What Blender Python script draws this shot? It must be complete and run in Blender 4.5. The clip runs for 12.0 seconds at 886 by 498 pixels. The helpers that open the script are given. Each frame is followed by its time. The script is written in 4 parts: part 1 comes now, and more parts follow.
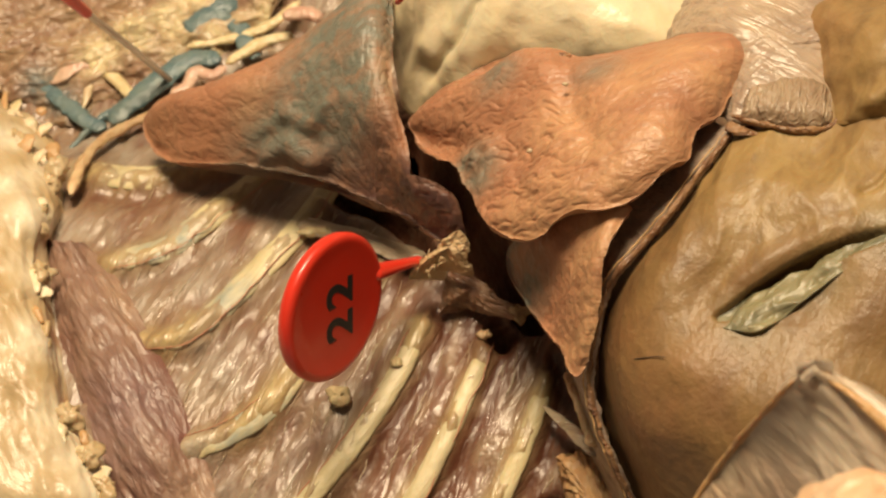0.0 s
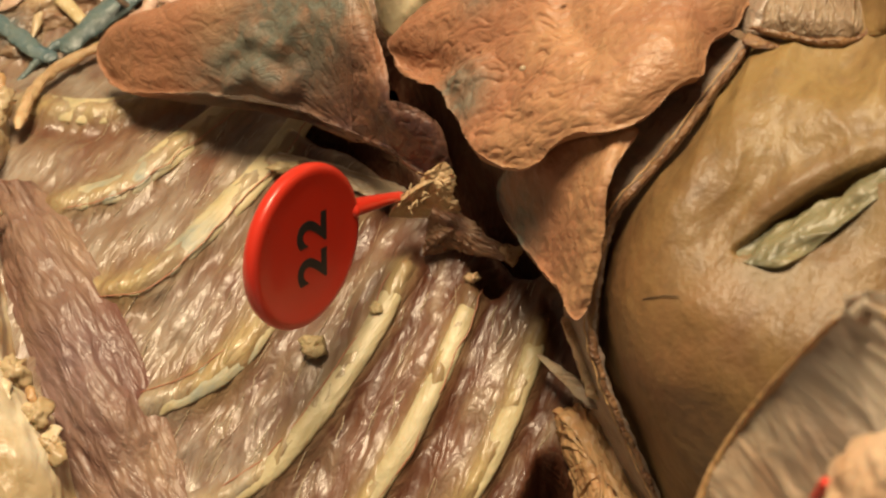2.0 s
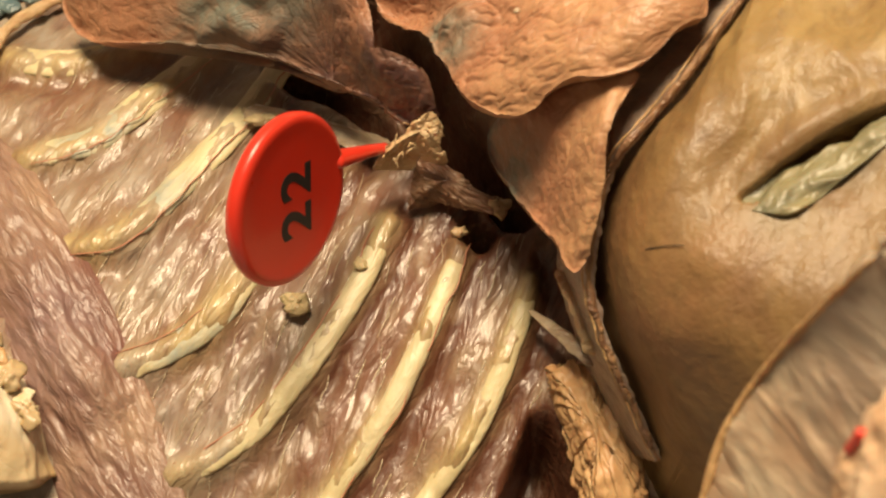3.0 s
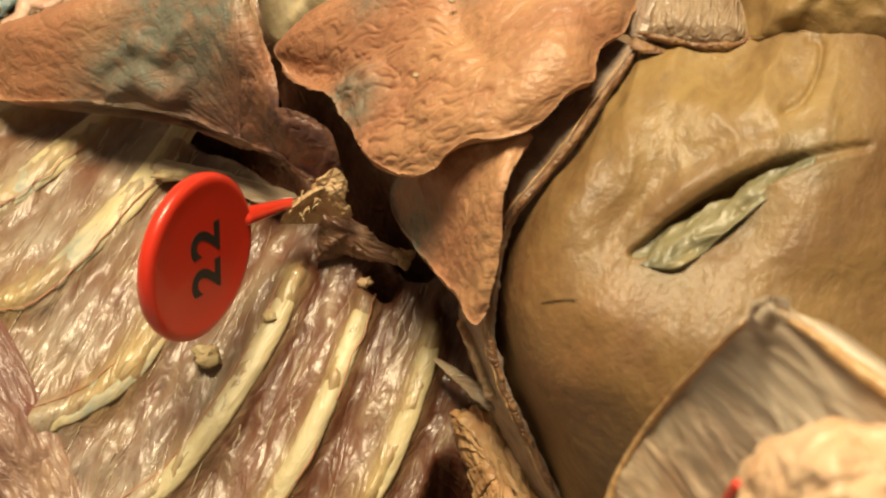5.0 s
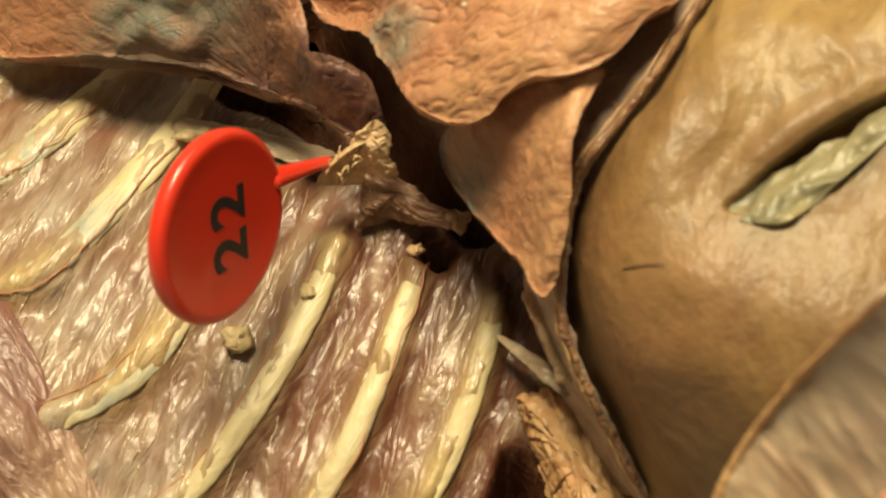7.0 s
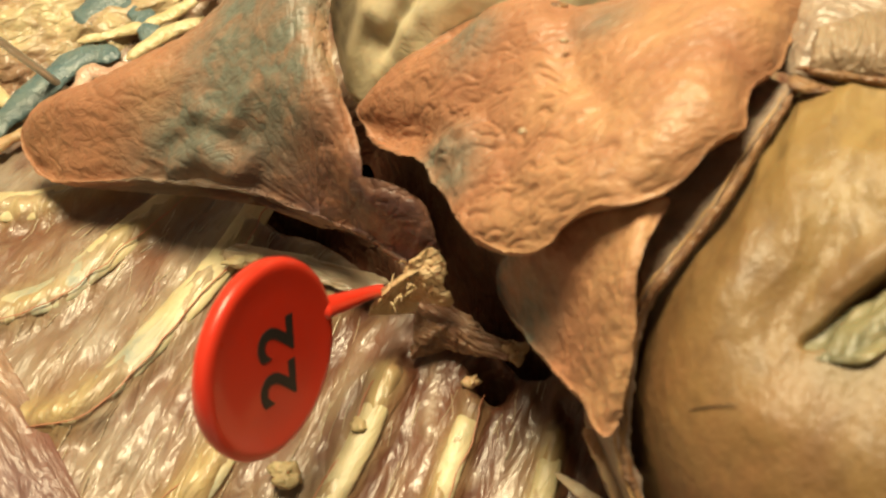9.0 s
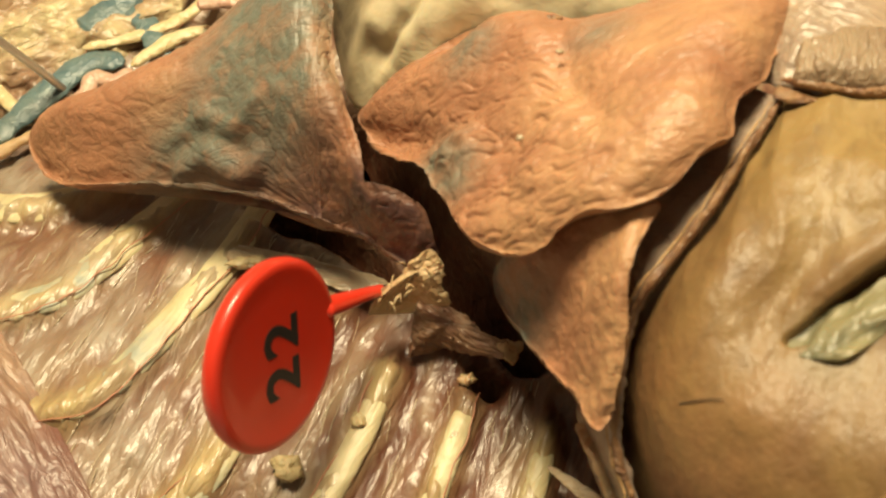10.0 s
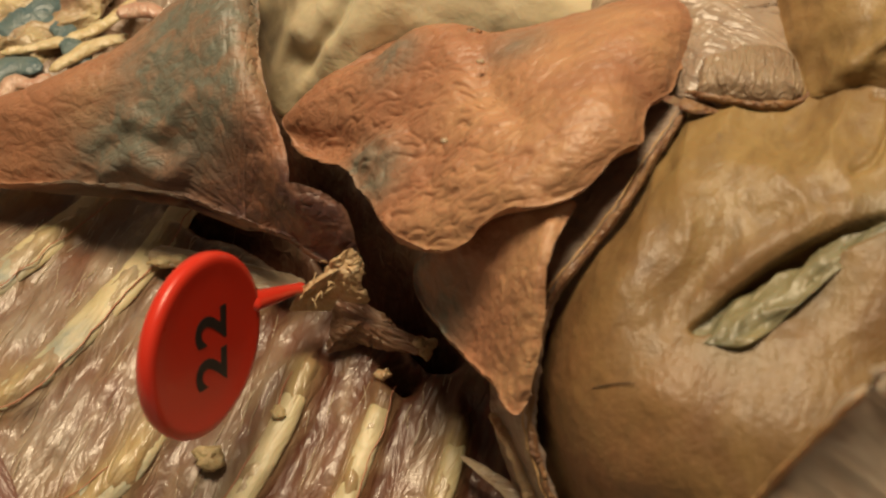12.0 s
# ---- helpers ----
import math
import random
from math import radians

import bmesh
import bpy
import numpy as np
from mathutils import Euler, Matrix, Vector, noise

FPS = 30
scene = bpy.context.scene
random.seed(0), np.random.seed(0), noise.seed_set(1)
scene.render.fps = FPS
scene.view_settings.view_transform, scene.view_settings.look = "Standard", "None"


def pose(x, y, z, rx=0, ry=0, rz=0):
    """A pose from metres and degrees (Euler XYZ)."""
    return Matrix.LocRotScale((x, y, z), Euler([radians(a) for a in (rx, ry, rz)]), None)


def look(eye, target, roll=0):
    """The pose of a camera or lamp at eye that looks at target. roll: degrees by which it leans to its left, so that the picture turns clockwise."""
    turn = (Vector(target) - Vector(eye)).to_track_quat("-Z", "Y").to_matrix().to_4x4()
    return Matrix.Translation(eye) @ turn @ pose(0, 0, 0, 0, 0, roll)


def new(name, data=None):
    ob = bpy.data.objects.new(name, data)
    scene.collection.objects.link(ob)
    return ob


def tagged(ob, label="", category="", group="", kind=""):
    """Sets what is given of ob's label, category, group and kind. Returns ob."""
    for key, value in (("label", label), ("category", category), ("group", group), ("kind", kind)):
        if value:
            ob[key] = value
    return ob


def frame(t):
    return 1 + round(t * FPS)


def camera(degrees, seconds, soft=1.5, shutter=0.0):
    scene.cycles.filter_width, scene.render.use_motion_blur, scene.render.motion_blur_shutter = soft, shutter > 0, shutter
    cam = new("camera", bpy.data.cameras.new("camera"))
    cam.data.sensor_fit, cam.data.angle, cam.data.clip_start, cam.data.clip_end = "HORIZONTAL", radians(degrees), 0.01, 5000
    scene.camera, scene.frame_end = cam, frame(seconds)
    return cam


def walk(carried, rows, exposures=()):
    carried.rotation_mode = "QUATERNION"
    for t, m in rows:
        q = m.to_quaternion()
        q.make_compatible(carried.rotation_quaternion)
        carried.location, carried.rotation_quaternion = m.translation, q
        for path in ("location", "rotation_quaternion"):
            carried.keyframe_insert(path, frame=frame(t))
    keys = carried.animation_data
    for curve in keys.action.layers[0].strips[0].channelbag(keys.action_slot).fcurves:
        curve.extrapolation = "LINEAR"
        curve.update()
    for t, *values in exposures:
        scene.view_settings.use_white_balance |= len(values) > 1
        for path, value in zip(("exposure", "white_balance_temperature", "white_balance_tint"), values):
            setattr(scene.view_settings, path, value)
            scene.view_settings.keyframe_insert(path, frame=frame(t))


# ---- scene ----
cam = camera(34.55, 12.0, soft=2.3)
PATH = (
    (0, 0.00006, -0.11405, 0.21737, 32.921, 0.048, 0.032),
    (0.5, 0.00022, -0.11380, 0.21605, 32.749, -0.447, -0.405),
    (1, -0.00045, -0.11267, 0.21423, 32.601, -0.968, -0.931),
    (1.5, -0.00036, -0.10747, 0.20230, 32.351, -0.798, -0.996),
    (2, -0.00014, -0.10613, 0.19845, 31.339, -0.342, -0.678),
    (2.5, -0.00164, -0.10406, 0.19478, 30.842, -0.962, -1.006),
    (3, -0.00452, -0.10419, 0.19178, 30.039, -1.730, -2.010),
    (3.5, -0.00450, -0.10451, 0.19619, 29.383, -3.702, -3.668),
    (5.5, -0.00390, -0.10421, 0.19994, 31.362, -4.453, -4.782),
    (6, -0.00313, -0.10362, 0.19908, 31.341, -4.827, -4.701),
    (6.5, -0.00191, -0.10078, 0.19044, 31.584, -5.166, -5.047),
    (7, -0.00102, -0.09189, 0.17819, 29.611, -1.240, -4.840),
    (7.5, -0.00111, -0.08623, 0.17308, 34.075, 0.322, -4.119),
    (9.5, -0.00057, -0.08762, 0.17451, 34.208, 0.574, -3.506),
    (10, -0.00262, -0.09073, 0.17856, 34.430, -0.179, -3.643),
    (10.5, -0.00087, -0.09198, 0.18186, 34.540, -1.391, -3.124),
    (11, -0.00089, -0.09486, 0.18593, 34.429, -2.115, -2.779),
    (11.5, -0.00372, -0.09407, 0.18169, 35.423, -3.050, -5.817),
    (12, -0.00904, -0.09832, 0.18327, 35.791, -4.835, -5.938),
)
cam.data.dof.use_dof = True
cam.data.dof.focus_distance, cam.data.dof.aperture_fstop = 0.19, 42.0
EXPOSURE = ((0, -0.27), (0.5, -0.28), (1, -0.28), (1.5, -0.24), (2, -0.33), (2.5, -0.55), (3, 0.0), (3.5, 0.0), (5.5, -0.12), (6, -0.15), (6.5, 0), (7, 0.05), (7.5, 0.1), (9.5, 0.03), (10, 0.03), (10.5, 0.07), (11, 0), (11.5, -0.15), (12, -0.7))
walk(cam, [(t, pose(*p)) for t, *p in PATH], [(t, stops, 6500, 10 if t > 11.6 else 10 - 11 * min(max((t - 3) / 3.5, 0), 1)) for t, stops in EXPOSURE])

# ---- light: one warm lamp over the bench, and a dim room ----
world = bpy.data.worlds.new("room_light")
scene.world = world
world.use_nodes = True
world.node_tree.nodes["Background"].inputs[0].default_value = (1.0, 0.80, 0.56, 1)
world.node_tree.nodes["Background"].inputs[1].default_value = 0.125


def bench_lamp(name, eye, target, size, watts, colour):
    data = bpy.data.lights.new(name, "AREA")
    data.shape, data.size, data.energy, data.color = "DISK", size, watts, colour
    ob = new(name, data)
    ob.matrix_world = look(eye, target)
    return ob


bench_lamp("bench_lamp", (-0.06, 0.155, 0.60), (0.0, 0.0, 0.03), 0.22, 7.3, (1.0, 0.79, 0.52))
scene.view_settings.exposure = 0.0

# ---- small geometry kit (millimetres) ----
MM = 0.001


def spline(points, n, closed=False):
    """n points along a smooth curve through the given ones."""
    p = np.array(points, float)
    k = len(p)
    seg = k if closed else k - 1
    u = np.linspace(0, seg, n, endpoint=not closed)
    i = np.minimum(u.astype(int), seg - 1)
    f = (u - i)[:, None]
    if closed:
        a, b, c, d = p[(i - 1) % k], p[i % k], p[(i + 1) % k], p[(i + 2) % k]
    else:
        q = np.vstack([2 * p[0] - p[1], p, 2 * p[-1] - p[-2]])
        a, b, c, d = q[i], q[i + 1], q[i + 2], q[i + 3]
    return 0.5 * (2 * b + (c - a) * f + (2 * a - 5 * b + 4 * c - d) * f ** 2 + (3 * b - a - 3 * c + d) * f ** 3)


def even(points, n, closed=False):
    """The same curve, its points at equal steps."""
    d = spline(points, 40 * len(points), closed)
    if closed:
        d = np.vstack([d, d[:1]])
    s = np.r_[0, np.cumsum(np.linalg.norm(np.diff(d, axis=0), axis=1))]
    u = np.linspace(0, s[-1], n, endpoint=not closed)
    return np.stack([np.interp(u, s, d[:, j]) for j in range(3)], 1)


def fbm(p, scale, octaves=3, seed=0.0):
    """Layered noise at points p, features about scale mm wide."""
    return np.array([noise.fractal(Vector((x / scale + seed, y / scale - seed, z / scale)), 0.9, 2.1, octaves) for x, y, z in p])


def ridged(p, scale, stretch, angle, octaves=3, seed=0.0):
    """Long folds: noise stretched along a heading in the plan."""
    c, s = math.cos(radians(angle)), math.sin(radians(angle))
    q = np.stack([(p[:, 0] * c + p[:, 1] * s) / stretch, -p[:, 0] * s + p[:, 1] * c, p[:, 2]], 1)
    return 1 - 2 * np.abs(fbm(q, scale, octaves, seed))


def normals(v, faces):
    nrm = np.zeros_like(v)
    f = np.array([q[:3] for q in faces])
    g = np.cross(v[f[:, 1]] - v[f[:, 0]], v[f[:, 2]] - v[f[:, 0]])
    for j in range(3):
        np.add.at(nrm, f[:, j], g)
    return nrm / (np.linalg.norm(nrm, axis=1)[:, None] + 1e-9)


def part(name, made, material, parent=None, label="", zones=None, smooth=True):
    """Links vertices and faces, in millimetres, as one mesh, under a thing where one is given."""
    v, faces = made
    me = bpy.data.meshes.new(name)
    me.from_pydata((np.asarray(v) * MM).tolist(), [], faces)
    me.validate()
    bm = bmesh.new()
    bm.from_mesh(me)
    bmesh.ops.recalc_face_normals(bm, faces=bm.faces)
    bm.to_mesh(me)
    bm.free()
    me.shade_smooth() if smooth else me.shade_flat()
    if zones is not None and len(me.vertices) == len(v):
        layer = me.color_attributes.new("tissue", "FLOAT_COLOR", "POINT")
        layer.data.foreach_set("color", np.hstack([zones, np.ones((len(v), 1))]).astype(np.float32).ravel())
    me.materials.append(material)
    ob = new(name, me)
    if parent:
        ob.parent = parent
    if label:
        tagged(ob, label)
    return ob


def brushes(v, *lists):
    """Soft-edged patches of another tissue, painted shade or highlight: up to three lists of (x, y, z, radius, amount).
    """
    out = np.zeros((len(v), 3))
    for c, spots in enumerate(lists):
        for x, y, z, r, amount in spots:
            d = np.linalg.norm((v - (x, y, z)) * (1, 1, 0.4), axis=1) / r
            out[:, c] = np.maximum(out[:, c], amount * np.clip(1.35 - d, 0, 1) ** 1.2)
    return out


def near_curve(v, curve, flat=True):
    """Distance of points v to a curve, in the plan."""
    c = np.asarray(curve)[:, :2 if flat else 3]
    best = np.full(len(v), 1e9)
    at = np.zeros(len(v), int)
    for i, q in enumerate(c):
        d = np.linalg.norm(v[:, :c.shape[1]] - q, axis=1)
        hit = d < best
        best[hit], at[hit] = d[hit], i
    return best, at


def pillow(outline, centre, n=260, rings=64, k=2.3, lip=0.8, depth=8.0, relief=None, ragged=0.0, seed=0.0, dome=None, curl=0.0):
    """A closed soft body: a dome over an outline, a rounded lip, and a shallower underside."""
    rim = even(outline, n, True)
    c = np.array(centre, float)
    if ragged:
        rim += ragged * np.stack([fbm(rim, 2.2, 3, seed), fbm(rim, 2.2, 3, seed + 7), 0.4 * fbm(rim, 3.0, 2, seed + 3)], 1)
    ss = np.sin(np.linspace(0, 1, rings + 1)[1:] * math.pi / 2) ** 0.8
    v = [c + (0, 0, lip)]
    for s in ss:
        q = c + s * (rim - c)
        q[:, 2] = rim[:, 2] + (c[2] - rim[:, 2]) * (1 - s ** k) + lip * math.sqrt(max(0, 1 - s ** 10))
        v.extend(q)
    top = len(v)
    def settle(p):
        """Height carried in from the whole rim, and how deep inside it each point lies."""
        base, deep = np.zeros(len(p)), np.zeros(len(p))
        for i in range(0, len(p), 4000):
            d = np.sqrt(((p[i:i + 4000, None, :2] - rim[None, :, :2]) ** 2).sum(2) + 0.36)
            w = d ** -2.6
            base[i:i + 4000] = (w * rim[None, :, 2]).sum(1) / w.sum(1)
            deep[i:i + 4000] = np.clip(d.min(1) - 0.6, 0, None) * 0.2 + np.clip(np.mean(d ** -5.0, axis=1) ** -0.2 * 0.6 - 0.75, 0, None) * 0.8
        return base, deep

    if dome:
        v = np.array(v)
        base, deep = settle(v)
        v[:, 2] = base + dome[0] * (1 - np.exp(-deep / dome[1])) + lip * np.clip(deep / 1.2, 0, 1) ** 0.6 - curl * np.exp(-deep / 0.8)
        v = list(v)
    low = (0.97, 0.86, 0.66, 0.42, 0.2)
    for s in low:
        q = c + s * (rim - c)
        q[:, 2] = rim[:, 2] - depth * (1 - s) - lip * 0.5
        if dome:
            base, deep = settle(q)
            q[:, 2] = base - depth * (1 - np.exp(-deep / 5)) - 0.35 - curl
        v.extend(q)
    floor_z = (settle(c[None])[0][0] if dome else rim[:, 2].mean()) - depth - lip
    v.append((c[0], c[1], floor_z))
    v = np.array(v)
    faces = [(0, 1 + i, 1 + (i + 1) % n) for i in range(n)]
    count = rings + len(low)
    for r in range(count - 1):
        a, b = 1 + r * n, 1 + (r + 1) * n
        faces += [(a + i, b + i, b + (i + 1) % n, a + (i + 1) % n) for i in range(n)]
    last, tip = 1 + (count - 1) * n, len(v) - 1
    faces += [(last + i, tip, last + (i + 1) % n) for i in range(n)]
    if relief:
        nrm = normals(v, faces)
        nrm[nrm[:, 2] < 0] *= -1
        h = np.zeros(len(v))
        h[:top] = relief(v[:top])
        v = v + nrm * h[:, None]
    return v, faces


def loft(curves, nu, nv, thick, relief=None, skirt=None):
    """A sheet through curves side by side, with thickness (or a skirt down to a height)."""
    rows = np.array([spline(c, nu) for c in curves])
    grid = np.array([spline(rows[:, i], nv) for i in range(nu)])
    v = grid.reshape(-1, 3)
    faces = [(i * nv + j, (i + 1) * nv + j, (i + 1) * nv + j + 1, i * nv + j + 1) for i in range(nu - 1) for j in range(nv - 1)]
    nrm = normals(v, faces)
    if nrm[:, 2].mean() < 0:
        nrm = -nrm
    if relief:
        v = v + nrm * relief(v)[:, None]
    if skirt is None:
        low = v - nrm * thick
    else:
        low = v.copy()
        mid = v.mean(0)
        low[:, :2] = mid[:2] + 0.9 * (v[:, :2] - mid[:2])
        low[:, 2] = np.minimum(skirt, v[:, 2] - 0.5)
    m = len(v)
    faces += [tuple(m + q for q in f[::-1]) for f in faces]
    edge = [i * nv for i in range(nu)] + [(nu - 1) * nv + j for j in range(1, nv)]
    edge += [i * nv + nv - 1 for i in range(nu - 2, -1, -1)] + [j for j in range(nv - 2, 0, -1)]
    for a, b in zip(edge, edge[1:] + edge[:1]):
        faces.append((a, b, m + b, m + a))
    return np.vstack([v, low]), faces


def tube(path, wide, high=None, n=14, steps=60, rough=0.0, taper=(1, 1), seed=0.0):
    """A strand with an oval section along a path, its ends closed."""
    p = even(path, steps)
    high = wide if high is None else high
    tan = np.gradient(p, axis=0)
    tan /= np.linalg.norm(tan, axis=1)[:, None] + 1e-9
    side = np.cross(tan, (0, 0, 1.0))
    side /= np.linalg.norm(side, axis=1)[:, None] + 1e-9
    up = np.cross(side, tan)
    v, ang = [], np.linspace(0, 2 * math.pi, n, endpoint=False)
    u = np.linspace(0, 1, steps)
    size = np.interp(u, [0, 0.5, 1], [taper[0], 1, taper[1]]) * np.minimum(1, 0.35 + 12 * np.minimum(u, 1 - u))
    for i in range(steps):
        for a in ang:
            v.append(p[i] + size[i] * (wide * math.cos(a) * side[i] + high * math.sin(a) * up[i]))
    v = np.array(v)
    faces = [(i * n + j, (i + 1) * n + j, (i + 1) * n + (j + 1) % n, i * n + (j + 1) % n) for i in range(steps - 1) for j in range(n)]
    faces += [tuple(range(n))[::-1], tuple((steps - 1) * n + j for j in range(n))]
    if rough:
        ref = np.repeat(p, n, axis=0)
        out = v - ref
        v = ref + out * (1 + rough * fbm(v, 2.5, 3, seed))[:, None]
    return v, faces


def clump(centre, size, lumps=0.5, seed=0.0, n=28):
    """A ragged lump of tissue."""
    c = np.array(centre, float)
    v = [(0, 0, 1)]
    m = n // 2
    for i in range(1, m):
        th = math.pi * i / m
        v += [(math.sin(th) * math.cos(2 * math.pi * j / n), math.sin(th) * math.sin(2 * math.pi * j / n), math.cos(th)) for j in range(n)]
    v.append((0, 0, -1))
    v = np.array(v)
    w = v * np.array(size)
    v = c + w * (1 + lumps * fbm(w + c, 0.9 * float(np.mean(size)), 3, seed))[:, None]
    faces = [(0, 1 + j, 1 + (j + 1) % n) for j in range(n)]
    for i in range(m - 2):
        a, b = 1 + i * n, 1 + (i + 1) * n
        faces += [(a + j, b + j, b + (j + 1) % n, a + (j + 1) % n) for j in range(n)]
    last = 1 + (m - 2) * n
    faces += [(last + j, len(v) - 1, last + (j + 1) % n) for j in range(n)]
    return v, faces


# ---- materials ----
def tissue(name, base, other, zones=(), broad=9.0, fine=1.2, rough=0.42, wet=0.25, bump=0.35, stretch=1.0, angle=0.0, speck=0.25, flesh=0.12, contrast=1.0, grain=0.25, crease=4.0, sheen=0.30, cross=0.0):
    """Preserved tissue: two tones in broad patches, fine mottling, folds and a damp sheen. Sizes in mm."""
    mat = bpy.data.materials.new(name)
    mat.use_nodes = True
    nt = mat.node_tree
    nodes, links = nt.nodes, nt.links
    bsdf = nodes["Principled BSDF"]
    coord = nodes.new("ShaderNodeTexCoord")

    def mapped(scale, squeeze=1.0, off=0.0, turn=0.0):
        m = nodes.new("ShaderNodeMapping")
        m.vector_type = "TEXTURE"
        m.inputs["Location"].default_value = (off, off * 0.7, 0)
        m.inputs["Rotation"].default_value = (0, 0, radians(angle + turn))
        k = scale / 1000.0
        m.inputs["Scale"].default_value = (k * squeeze, k, k)
        links.new(coord.outputs["Object"], m.inputs["Vector"])
        return m

    def noisy(scale, squeeze=1.0, detail=4.0, distort=0.0, off=0.0, turn=0.0):
        t = nodes.new("ShaderNodeTexNoise")
        t.inputs["Scale"].default_value = 1.0
        t.inputs["Detail"].default_value = detail
        t.inputs["Distortion"].default_value = distort
        links.new(mapped(scale, squeeze, off, turn).outputs[0], t.inputs["Vector"])
        return t.outputs["Fac"]

    def ramp(fac, lo, hi):
        r = nodes.new("ShaderNodeMapRange")
        r.inputs["From Min"].default_value, r.inputs["From Max"].default_value = lo, hi
        links.new(fac, r.inputs["Value"])
        return r.outputs[0]

    def mix(fac, a, b, mode="MIX"):
        m = nodes.new("ShaderNodeMix")
        m.data_type, m.blend_type = "RGBA", mode
        if isinstance(fac, float):
            m.inputs[0].default_value = fac
        else:
            links.new(fac, m.inputs[0])
        for slot, c in ((6, a), (7, b)):
            if isinstance(c, tuple):
                m.inputs[slot].default_value = (*c, 1)
            else:
                links.new(c, m.inputs[slot])
        return m.outputs[2]

    def maths(op, a, b):
        m = nodes.new("ShaderNodeMath")
        m.operation = op
        for slot, c in ((0, a), (1, b)):
            if isinstance(c, (int, float)):
                m.inputs[slot].default_value = c
            else:
                links.new(c, m.inputs[slot])
        return m.outputs[0]

    wide = 0.16 / contrast
    colour = mix(ramp(noisy(broad, stretch ** 0.5, 5.0, 0.6), 0.5 - wide, 0.5 + wide), base, other)
    if zones:
        attr = nodes.new("ShaderNodeAttribute")
        attr.attribute_name = "tissue"
        sep = nodes.new("ShaderNodeSeparateColor")
        links.new(attr.outputs["Color"], sep.inputs[0])
        broken = ramp(noisy(broad * 0.35, stretch ** 0.7, 5.0, 0.8, 3.0), 0.28, 0.62)
        for i, c in enumerate(zones):
            colour = mix(maths("MULTIPLY", sep.outputs[i], maths("ADD", 0.45, maths("MULTIPLY", broken, 0.75))), colour, c)
    mottle = noisy(fine * 1.6, stretch, 5.0, 0.3, 5.0)
    colour = mix(maths("MULTIPLY", ramp(mottle, 0.48, 0.72), speck), colour, tuple(c * 0.45 for c in base))
    links.new(colour, bsdf.inputs["Base Color"])
    r = maths("ADD", rough - 0.12, maths("MULTIPLY", noisy(fine * 2.5, stretch, 3.0, 0, 9.0), 0.26))
    links.new(r, bsdf.inputs["Roughness"])
    bsdf.inputs["Subsurface Weight"].default_value = flesh
    bsdf.inputs["Subsurface Radius"].default_value = (1.0, 0.45, 0.25)
    bsdf.inputs["Subsurface Scale"].default_value = 0.0015
    bsdf.inputs["Coat Weight"].default_value = wet
    bsdf.inputs["Coat Roughness"].default_value = sheen
    folds = nodes.new("ShaderNodeBump")
    folds.inputs["Strength"].default_value = bump
    folds.inputs["Distance"].default_value = 0.0006
    ridge = maths("ABSOLUTE", maths("SUBTRACT", noisy(fine * 2.6, stretch, 3.0, 0.7, 1.0), 0.5), 0.0)
    height = maths("MINIMUM", maths("MULTIPLY", ridge, crease), 1.0)
    if cross:
        second = maths("ABSOLUTE", maths("SUBTRACT", noisy(fine * 3.6, stretch * 1.4, 2.0, 1.0, 7.0, 62.0), 0.5), 0.0)
        height = maths("ADD", height, maths("MULTIPLY", maths("MINIMUM", maths("MULTIPLY", second, crease * 1.3), 1.0), cross))
    links.new(height, folds.inputs["Height"])
    tiny = nodes.new("ShaderNodeBump")
    tiny.inputs["Strength"].default_value = grain
    tiny.inputs["Distance"].default_value = 0.00025
    links.new(noisy(fine * 0.45, max(1.0, stretch * 0.5), 4.0, 0.2, 2.0), tiny.inputs["Height"])
    links.new(folds.outputs[0], tiny.inputs["Normal"])
    links.new(tiny.outputs[0], bsdf.inputs["Normal"])
    links.new(tiny.outputs[0], bsdf.inputs["Coat Normal"])
    return mat


def hard(name, colour, rough=0.35, metal=0.0, coat=0.0, wear=0.06):
    """Plastic, ink or steel, with slight scuffs."""
    mat = bpy.data.materials.new(name)
    mat.use_nodes = True
    nt = mat.node_tree
    bsdf = nt.nodes["Principled BSDF"]
    coord = nt.nodes.new("ShaderNodeTexCoord")
    tex = nt.nodes.new("ShaderNodeTexNoise")
    tex.inputs["Scale"].default_value, tex.inputs["Detail"].default_value = 900, 6
    nt.links.new(coord.outputs["Object"], tex.inputs["Vector"])
    m = nt.nodes.new("ShaderNodeMix")
    m.data_type = "RGBA"
    m.inputs[6].default_value = (*colour, 1)
    m.inputs[7].default_value = (*(min(1, c * (1 - 2 * wear) + wear * 0.3) for c in colour), 1)
    nt.links.new(tex.outputs["Fac"], m.inputs[0])
    nt.links.new(m.outputs[2], bsdf.inputs["Base Color"])
    r = nt.nodes.new("ShaderNodeMapRange")
    r.inputs["To Min"].default_value, r.inputs["To Max"].default_value = rough - 0.08, rough + 0.12
    nt.links.new(tex.outputs["Fac"], r.inputs["Value"])
    nt.links.new(r.outputs[0], bsdf.inputs["Roughness"])
    bsdf.inputs["Metallic"].default_value = metal
    bsdf.inputs["Coat Weight"].default_value = coat
    return mat


